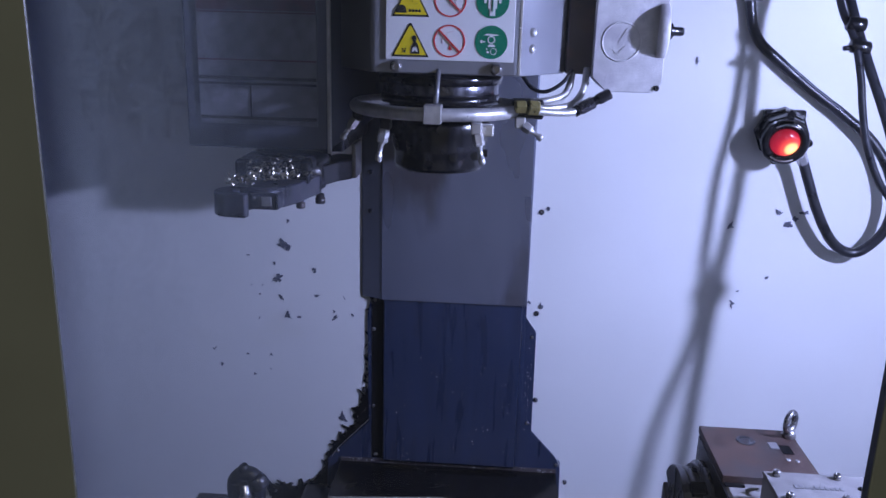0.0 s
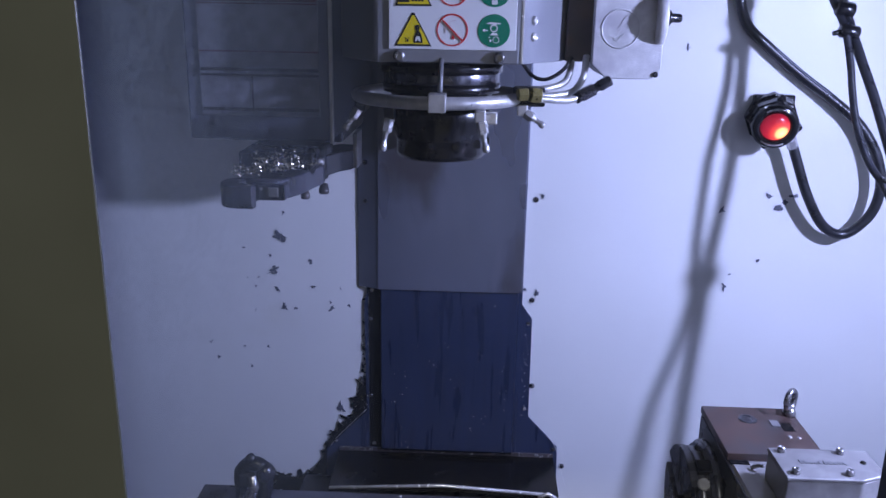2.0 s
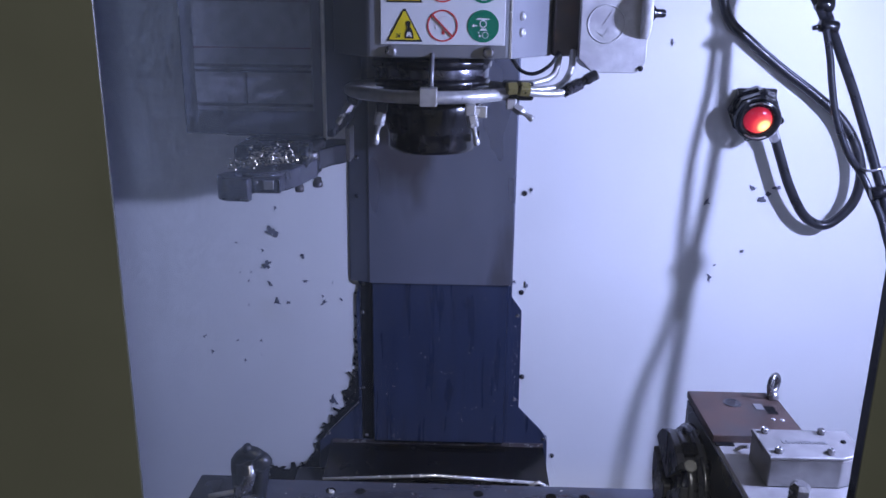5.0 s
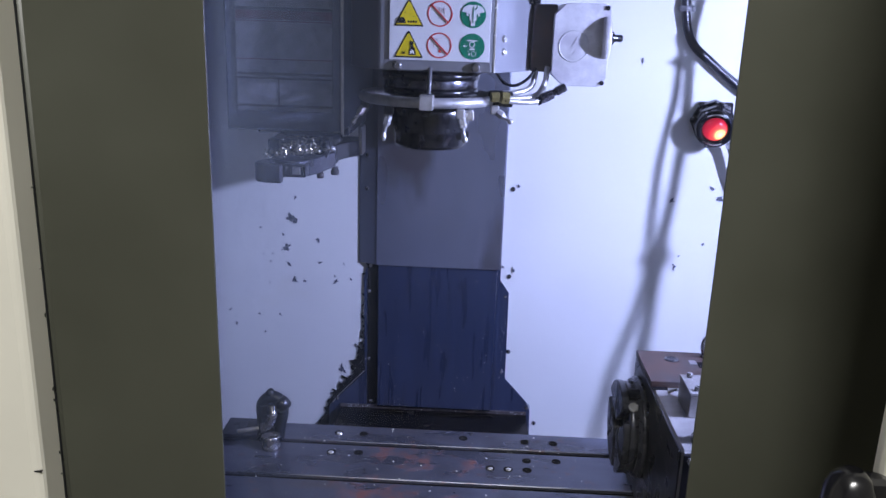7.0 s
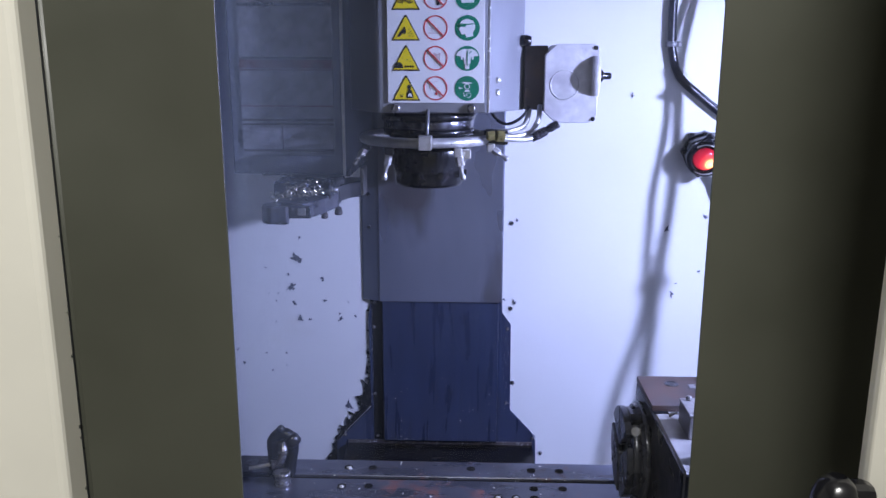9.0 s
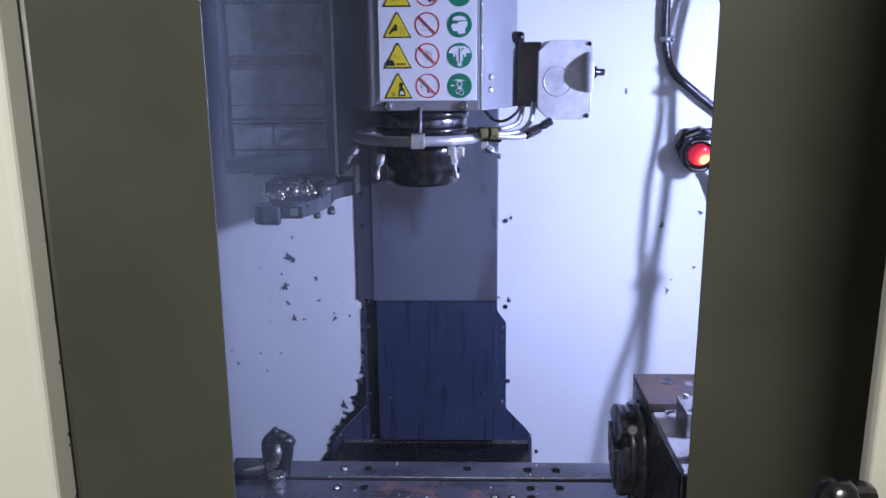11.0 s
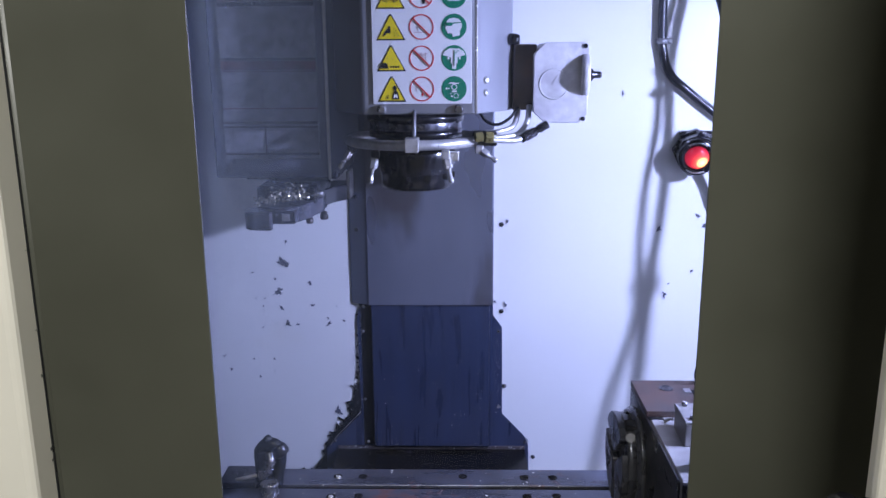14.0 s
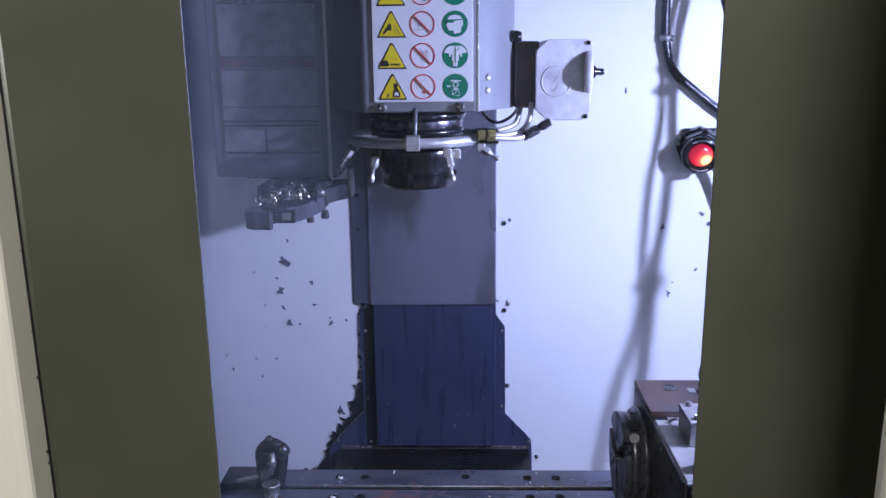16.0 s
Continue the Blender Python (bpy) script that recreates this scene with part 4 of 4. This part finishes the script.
for k in range(420):
    f = rnd.random()
    c = Vector((-0.325 + 0.075 * f + rnd.gauss(0, 0.01), 1.005 + 0.06 * f + rnd.gauss(0, 0.015), 1.456 + 0.012 * abs(rnd.gauss(0, 1)) * math.sin(math.pi * f)))
    d = Vector((rnd.gauss(0, 1), rnd.gauss(0, 1), rnd.gauss(0, 0.6))).normalized()
    u = d.orthogonal().normalized() * rnd.uniform(0.0006, 0.0016)
    ln = rnd.uniform(0.002, 0.007)
    w = d.cross(u) * 0.4
    vs = [bm.verts.new(q) for q in (c - d * ln / 2 - u, c - d * ln / 2 + u, c + w + u, c + w - u, c + d * ln / 2 + u, c + d * ln / 2 - u)]
    bm.faces.new((vs[0], vs[1], vs[2], vs[3])), bm.faces.new((vs[3], vs[2], vs[4], vs[5]))
tagged(new("swarf_pile", finish(bm, GOLDSWARF, "swarf_pile")), "glittering curls of metal swarf on the swing arm", "metal chips", kind="stuff")

# ---- machine table ----
table = thing("machine_table", (0.0, 1.0, 0.80), "ground steel milling table with T-slots and rust stains", "table")
Z = 0.902
slots = (1.090, 0.966, 0.842)
edges = [1.158] + [v for s in slots for v in (s + 0.0065, s - 0.0065)] + [0.775]
for a, b in zip(edges[0::2], edges[1::2]):
    part("table_strip", box(-0.46, 0.72, b, a, 0.868, Z, 0.0012, 1), TABLE, table)
part("table_body", box(-0.455, 0.715, 0.78, 1.153, 0.79, 0.866, 0.003), DARKSTEEL, table)
# near-black strips on the slots' far walls stand in for their shade
for s in slots:
    part("slot_lip", box(-0.455, 0.715, s + 0.0050, s + 0.0064, 0.868, 0.8965), GROOVE, table)
# flat near-black rings stand in for the shade inside the holes
for x, y in ((-0.238, 1.128), (-0.19, 1.128), (0.118, 1.127), (0.172, 1.127), (-0.24, 1.055), (-0.19, 1.057), (0.118, 1.058), (0.172, 1.060), (0.051, 1.025), (0.083, 1.025), (0.117, 1.025), (0.084, 0.906), (0.115, 0.906), (0.001, 1.130)):
    hole = part("tapped_hole", lathe((x, y, Z + 0.0001), (x, y, Z + 0.0010), [(0.0084, 0), (0.0082, 1), (0.0074, 1), (0.0070, 0.3)], 20), GROOVE, table, "threaded hole, its inner shade a flat dark ring")
for x, y in ((-0.236, 1.124), (-0.24, 1.052), (0.051, 1.023), (0.084, 1.023)):
    part("hole_plug", lathe((x, y, Z), (x, y, Z + 0.003), [(0.0055, 0), (0.005, 0.7), (0.003, 1)], 12), CHROME, table)
rnd = random.Random(21)
bm = bmesh.new()
for k in range(85):
    x, y = rnd.uniform(-0.40, 0.25), rnd.uniform(0.86, 1.155)
    s = 0.0004 + 0.0012 * rnd.random() ** 2
    a = rnd.uniform(0, 6.28)
    slab_prism([(x + s * 2 * math.cos(a), y + s * 2 * math.sin(a)), (x + s * math.cos(a + 1.8), y + s * math.sin(a + 1.8)), (x + s * math.cos(a + 3.6), y + s * math.sin(a + 3.6))], Z + 0.0002, Z + 0.0012, bm=bm)
tagged(new("table_swarf", finish(bm, SWARF, "table_swarf")), "fine bright swarf scattered on the table", "metal chips", kind="stuff")
bm = bmesh.new()
for k in range(500):
    x = rnd.uniform(-0.05, 0.16)
    s = rnd.uniform(0.0012, 0.003)
    y = rnd.uniform(1.30, 1.47)
    a = rnd.uniform(0, 6.28)
    slab_prism([(x + s * 2 * math.cos(a), y + s * 2 * math.sin(a)), (x + s * math.cos(a + 1.8), y + s * math.sin(a + 1.8)), (x + s * math.cos(a + 3.6), y + s * math.sin(a + 3.6))], 0.641, 0.641 + s, bm=bm)
tagged(new("saddle_swarf", finish(bm, ALU, "saddle_swarf")), "heap of grey swarf behind the table", "metal chips", kind="stuff")
saddle = thing("saddle", (-0.08, 1.3, 0.60), "dark oily saddle casting under the table", "machine base")
part("casting", box(-0.40, 0.168, 0.80, 1.635, 0.30, 0.64, 0.01), DARKSTEEL, saddle)
part("slide", box(-0.30, 0.14, 0.82, 1.14, 0.6405, 0.789, 0.006), DARKSTEEL, saddle)

# ---- coolant outlet on the table ----
outlet = thing("coolant_outlet", (-0.352, 1.09, Z), "dark upright coolant outlet with small bent pipe", "coolant nozzle")
part("base_ring", lathe((-0.360, 1.095, Z), (-0.360, 1.095, Z + 0.014), [(0.0215, 0), (0.0215, 0.6), (0.0195, 1)], 24), FITTING, outlet, "steel base ring")
part("post", lathe((-0.369, 1.095, Z + 0.012), (-0.369, 1.095, 0.985), [(0.0165, 0), (0.0185, 0.1), (0.0185, 0.55), (0.0195, 0.62), (0.0185, 0.85), (0.012, 1)], 10, smooth=False), DULLBLACK, outlet, "black oily post")
part("hook", tube([(-0.376, 1.092, 0.960), (-0.372, 1.090, 0.978), (-0.360, 1.087, 0.990), (-0.346, 1.085, 0.990), (-0.337, 1.084, 0.978), (-0.337, 1.084, 0.958), (-0.342, 1.086, 0.935), (-0.345, 1.087, 0.912)], 0.0118, 12), DULLBLACK, outlet, "black hose bent over the post")
part("hook_collar", lathe((-0.341, 1.081, 0.990), (-0.328, 1.079, 0.972), [(0.012, 0), (0.0145, 0.3), (0.0145, 0.8), (0.011, 1)], 12), DARKSTEEL, outlet, "worn collar of the hose")
part("cap_knob", lathe((-0.358, 1.085, 0.998), (-0.356, 1.084, 1.008), [(0.009, 0), (0.008, 0.5), (0.004, 1)], 10), DULLBLACK, outlet)
part("elbow", tube([(-0.352, 1.070, 0.980), (-0.349, 1.060, 0.966), (-0.356, 1.055, 0.950), (-0.370, 1.053, 0.944)], 0.0090, 12), FITTING, outlet, "dull shiny bent elbow")
part("spout", rod((-0.362, 1.054, 0.9465), (-0.412, 1.052, 0.936), 0.0036, 10, 0.001), WORNALU, outlet, "thin bright spout")
part("stub", lathe((-0.353, 1.060, Z), (-0.353, 1.061, 0.927), [(0.0160, 0), (0.0155, 0.1), (0.0150, 0.75), (0.0170, 0.8), (0.0170, 0.95), (0.015, 1)], 24), BASESTEEL, outlet, "bright steel stub")
tray = thing("drip_block", (-0.42, 1.10, Z), "dark steel block on the table edge", "clamp block")
part("block", box(-0.455, -0.385, 1.08, 1.150, Z, 0.913, 0.003), DARKSTEEL, tray)

# ---- rotary table unit ----
rotary = thing("rotary_table", (0.40, 0.90, Z), "rotary indexing unit with brown top and three-jaw chuck", "rotary table")
part("body", slab_prism([(0.2955, 0.716), (0.50, 0.716), (0.50, 0.905), (0.4135, 0.905), (0.4135, 1.042), (0.2955, 1.042)], Z, 1.1245, 0.003), WORNALU, rotary, "machined grey body")
# thin dark sheets stand in for the shade on the body's side and front
part("side_plate", box(0.2925, 0.2953, 0.718, 1.040, Z + 0.002, 1.1225, 0.0008), DARKSTEEL, rotary, "dark sheet standing in for the shaded side")
part("front_plate", box(0.297, 0.498, 0.7125, 0.7157, Z + 0.002, 1.120, 0.0008), DARKSTEEL, rotary, "dark sheet standing in for the unlit front")
part("motor_can", rod((0.50, 0.77, 1.03), (0.64, 0.77, 1.03), 0.062, 32, 0.004), BLACK, rotary, "black motor can")
part("top_plate", box(0.2927, 0.413, 0.916, 1.0435, 1.1248, 1.135, 0.0007), BROWN, rotary, "rust-brown top plate")
part("plug_ring", lathe((0.345, 1.008, 1.135), (0.345, 1.008, 1.1362), [(0.0125, 0), (0.012, 1), (0.0105, 1), (0.0095, 0.2), (0.004, 0.2), (0.0035, 0.6)], 20), GUNMETAL, rotary)
# thin near-black patch stands in for the shade inside the pocket
part("pocket", box(0.384, 0.398, 0.978, 1.000, 1.1345, 1.1356), GROOVE, rotary)
part("pocket_step", box(0.372, 0.3835, 0.990, 1.006, 1.1345, 1.1362, 0.0004), STEEL, rotary)
for x, y in ((0.385, 0.962), (0.396, 0.960)):
    dome_screw("screw", (x, y, 1.135), 0.003, rotary, CHROME, (0, 0, 1))
eye = part("eyebolt", tube([(0.406 + 0.011 * math.cos(2 * math.pi * i / 24) * 0.75, 1.026 + 0.012 * math.cos(2 * math.pi * i / 24) * 0.65, 1.157 + 0.0130 * math.sin(2 * math.pi * i / 24)) for i in range(24)], 0.0042, 10, 0, closed=True), BASESTEEL, rotary, "dull steel lifting eyebolt")
part("shank", lathe((0.406, 1.026, 1.135), (0.406, 1.026, 1.146), [(0.009, 0), (0.009, 0.4), (0.006, 1)], 16), BASESTEEL, eye)
part("bearing_ring", lathe((0.292, 0.975, 1.025), (0.2790, 0.975, 1.025), [(0.0845, 0), (0.0845, 0.55), (0.0830, 0.62), (0.0800, 0.70), (0.0800, 1)], 48), GUNMETAL, rotary)
chuck = part("chuck", lathe((0.2795, 0.975, 1.025), (0.266, 0.975, 1.025), [(0.0755, 0), (0.0755, 0.95), (0.074, 1), (0.022, 1), (0.022, 0.7)], 48), GUNMETAL, rotary, "dark worn steel chuck body")
turn = Matrix(((0, 0, 1, 0), (1, 0, 0, 0.975), (0, 1, 0, 1.025), (0, 0, 0, 1)))
for k in range(3):
    g = 22 + 120 * k
    wedge = [(0.077 * math.cos(math.radians(g + a)), 0.077 * math.sin(math.radians(g + a))) for a in range(8, 113, 8)]
    mid = math.radians(g + 60)
    wedge.append((0.010 * math.cos(mid), 0.010 * math.sin(mid)))
    bm = slab_prism(wedge, 0.2545, 0.2655, 0.0015)
    bm.transform(turn)
    jaw = part("jaw", bm, GUNMETAL, chuck, "wide worn steel jaw")
    c, s = math.cos(mid), math.sin(mid)
    bm = slab_prism([(c * r - s * w, s * r + c * w) for r, w in ((0.030, -0.0018), (0.074, -0.0018), (0.074, 0.0018), (0.030, 0.0018))], 0.2537, 0.2544)
    bm.transform(turn)
    part("jaw_slot", bm, BLACK, jaw)
radial = Vector((0, -0.64, 0.77)).normalized()
q = Vector((0.2715, 0.975, 1.025)) + radial * 0.0745
part("index_pin", lathe(q, q + radial * 0.0040, [(0.0085, 0), (0.0085, 0.6), (0.0070, 1)], 16), CHROME, rotary, "bright round index pin")
# raised black block stands in for the shade of a notch in the rim
bm = box(-0.0095, 0.0095, -0.0095, 0.0095, -0.004, 0.0045, 0.001)
box(-0.0095, 0.0030, -0.0060, 0.0060, 0.0046, 0.0062, bm=bm)
bm.transform(Matrix.Translation((0.2745, 0.975 - 0.0775 * math.sin(math.radians(23)), 1.025 + 0.0775 * math.cos(math.radians(23)))) @ Matrix.Rotation(math.radians(23), 4, "X"))
part("notch_block", bm, BLACK, rotary, "raised black block standing in for a dark notch")
jb = part("junction_box", slab_prism([(0.326, 0.815), (0.409, 0.815), (0.439, 0.828), (0.439, 0.879), (0.326, 0.879)], 1.1247, 1.1605, 0.0015), WORNALU, rotary, "plain aluminium junction box")
part("box_lid", slab_prism([(0.325, 0.814), (0.4095, 0.814), (0.440, 0.8275), (0.440, 0.880), (0.325, 0.880)], 1.1608, 1.165, 0.001), WORNALU, jb, "worn lid with unreadable raised writing")
for x, y in ((0.338, 0.824), (0.398, 0.824), (0.338, 0.871), (0.406, 0.871)):
    part("lid_screw", lathe((x, y, 1.165), (x, y, 1.1715), [(0.0046, 0), (0.0046, 0.8), (0.0036, 1), (0.002, 1), (0.002, 0.6)], 14), BASESTEEL, jb)
dome_screw("lid_plug", (0.424, 0.851, 1.165), 0.0035, jb, BLACK, (0, 0, 1))
bm = bmesh.new()
rnd = random.Random(2)
for k in range(10):
    x = 0.351 + k * 0.0055
    box(x, x + 0.0035, 0.845, 0.845 + rnd.uniform(0.004, 0.008), 1.1648, 1.1658, bm=bm)
part("lid_writing", bm, STEEL, jb, "raised unreadable marks")
part("mounting_stud", lathe((0.333, 0.748, 1.1245), (0.333, 0.748, 1.172), [(0.0095, 0), (0.0095, 0.6), (0.0115, 0.62), (0.0115, 0.9), (0.008, 1)], 6, smooth=False), BASESTEEL, rotary)
part("stud_nut", hexnut((0.333, 0.748, 1.1310), (0.333, 0.748, 1.140), 0.0145), FITTING, rotary)
part("washer", rod((0.333, 0.748, 1.1247), (0.333, 0.748, 1.1310), 0.019, 20, 0.001), BASESTEEL, rotary, "thick machined steel washer")
part("mount_bolt", hexnut((0.306, 0.7122, 1.112), (0.306, 0.7065, 1.112), 0.005), CHROME, rotary)
part("lever_stub", tube([(0.316, 0.897, 1.1262), (0.322, 0.895, 1.131), (0.328, 0.890, 1.134)], 0.0024, 10), BASESTEEL, rotary)
part("step_groove", box(0.295, 0.318, 0.9075, 0.9155, 1.1246, 1.1262), GROOVE, rotary)

# ---- red signal lamp and cables on the rear wall ----
beacon = thing("signal_lamp", (0.575, 1.60, 1.455), "black round signal lamp glowing red, on the white wall", "lamp")
C = Vector((0.5400, 1.616, 1.467))
D = Vector((-0.16, -0.96, -0.20)).normalized()
part("wall_bracket", box(0.506, 0.584, 1.622, 1.640, 1.440, 1.512, 0.004), BLACK, beacon)
part("housing", lathe(C + D * -0.02, C + D * 0.045, [(0.046, 0), (0.050, 0.1), (0.050, 0.3), (0.045, 0.34), (0.045, 0.75), (0.042, 0.8), (0.041, 1), (0.034, 1), (0.033, 0.93)], 8, smooth=False), BLACK, beacon, "black faceted housing")
part("bezel", lathe(C + D * 0.043, C + D * 0.055, [(0.043, 0), (0.043, 0.5), (0.039, 1), (0.0275, 0.92), (0.027, 0.2)], 40), BLACK, beacon)
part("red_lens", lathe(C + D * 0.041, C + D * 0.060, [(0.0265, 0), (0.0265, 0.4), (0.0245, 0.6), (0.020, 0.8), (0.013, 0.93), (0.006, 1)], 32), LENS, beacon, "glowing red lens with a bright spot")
side = Vector((0, 0, 1)).cross(D).normalized()
up = D.cross(side)
for a0, a1 in ((55, 125), (230, 300)):
    arc = [C + D * 0.0555 + (side * math.cos(math.radians(a)) + up * math.sin(math.radians(a))) * 0.0352 for a in range(a0, a1 + 1, 10)]
    part("bezel_writing", tube(arc, 0.0015, 6, 2), ALU, beacon, "pale unreadable lettering as bars")
dome_screw("bezel_screw", C + D * 0.048 + side * -0.022 + up * 0.036, 0.0035, beacon, CHROME)
for k in range(4):
    a = math.radians(35 + 90 * k)
    s, u = D.orthogonal().normalized(), None
    u = D.cross(s)
    q = C + D * 0.02 + (s * math.cos(a) + u * math.sin(a)) * 0.047
    part("lug", rod(q - D * 0.008, q + D * 0.006, 0.0075, 14, 0.002), BLACK, beacon)
part("cable_gland", hexnut((0.571, 1.592, 1.434), (0.581, 1.596, 1.414), 0.0105), CHROME, beacon, "bright cable gland")

lead = thing("lamp_cable", (0.582, 1.597, 1.415), "thick black rubber cable looping from the signal lamp", "cable")
part("cable", tube([(0.452, 1.624, 1.98), (0.451, 1.624, 1.85), (0.451, 1.624, 1.764), (0.455, 1.624, 1.70), (0.474, 1.624, 1.643), (0.521, 1.623, 1.600), (0.589, 1.622, 1.548), (0.647, 1.619, 1.508), (0.704, 1.612, 1.462), (0.740, 1.602, 1.409), (0.758, 1.597, 1.349), (0.751, 1.597, 1.292),
                     (0.720, 1.603, 1.250), (0.691, 1.605, 1.243), (0.656, 1.602, 1.266), (0.620, 1.597, 1.323), (0.596, 1.597, 1.379), (0.581, 1.597, 1.416)], 0.0098, 14, 10), RUBBER, lead)
part("print_bars", tube([(0.530, 1.6148, 1.599), (0.589, 1.6135, 1.554), (0.645, 1.6105, 1.514)], 0.0020, 6, 8), SHROUD, lead, "faint unreadable print")
clip = thing("cable_clip", (0.452, 1.62, 1.714), "steel cable clip screwed to the wall", "cable clip")
part("band", rod((0.4545, 1.624, 1.708), (0.454, 1.624, 1.720), 0.0125, 18), STEEL, clip)
part("foot", box(0.441, 0.478, 1.630, 1.640, 1.708, 1.720, 0.002), STEEL, clip)
dome_screw("clip_screw", (0.470, 1.636, 1.714), 0.005, clip, STEEL)

pair = thing("hanging_cables", (0.57, 1.44, 1.67), "bundle of black cables hanging from the ceiling, tied together", "cable")
part("cable", tube([(0.525, 1.610, 2.19), (0.528, 1.600, 2.0), (0.537, 1.555, 1.86), (0.546, 1.500, 1.765), (0.557, 1.456, 1.691), (0.567, 1.440, 1.664), (0.576, 1.424, 1.632), (0.584, 1.408, 1.583), (0.587, 1.392, 1.538), (0.592, 1.368, 1.485), (0.606, 1.340, 1.433), (0.621, 1.312, 1.402), (0.634, 1.296, 1.372),
                     (0.643, 1.272, 1.340), (0.646, 1.250, 1.310), (0.649, 1.210, 1.266), (0.665, 1.16, 1.19), (0.70, 1.08, 1.08), (0.70, 1.00, 1.02), (0.635, 0.93, 1.02)], 0.0060, 12, 8), RUBBER, pair)
part("cable", tube([(0.543, 1.610, 2.19), (0.546, 1.600, 2.0), (0.554, 1.555, 1.86), (0.563, 1.504, 1.77), (0.574, 1.462, 1.696), (0.581, 1.446, 1.664), (0.591, 1.430, 1.628), (0.604, 1.408, 1.583), (0.617, 1.386, 1.539), (0.627, 1.362, 1.495), (0.637, 1.334, 1.446), (0.643, 1.312, 1.410), (0.649, 1.294, 1.380),
                     (0.656, 1.276, 1.340), (0.660, 1.262, 1.300), (0.665, 1.245, 1.250), (0.69, 1.19, 1.16), (0.73, 1.10, 1.05), (0.73, 1.00, 0.99), (0.635, 0.90, 0.99)], 0.0080, 12, 8), RUBBER, pair)
part("tie", rod((0.560, 1.440, 1.672), (0.590, 1.438, 1.668), 0.0125, 12, 0.003), BLACK, pair, "black cable tie wrap")
tie = part("tie", rod((0.566, 1.428, 1.637), (0.598, 1.426, 1.632), 0.0115, 12, 0.003), BLACK, pair, "black cable tie wrap")
part("tie_tail", rod((0.556, 1.428, 1.631), (0.568, 1.428, 1.634), 0.0042, 10, 0.001), RUBBER, tie)
tie = part("tie", rod((0.628, 1.289, 1.374), (0.666, 1.287, 1.384), 0.0115, 12, 0.003), BLACK, pair, "black cable tie wrap")
part("tie_tail", rod((0.660, 1.280, 1.381), (0.671, 1.279, 1.380), 0.0055, 10, 0.001), BLACK, tie)
part("wire_clip", tube([(0.618, 1.309, 1.412), (0.628, 1.298, 1.411), (0.642, 1.297, 1.415), (0.656, 1.303, 1.417)], 0.0022, 8), STEEL, pair, "thin bent steel wire clip")
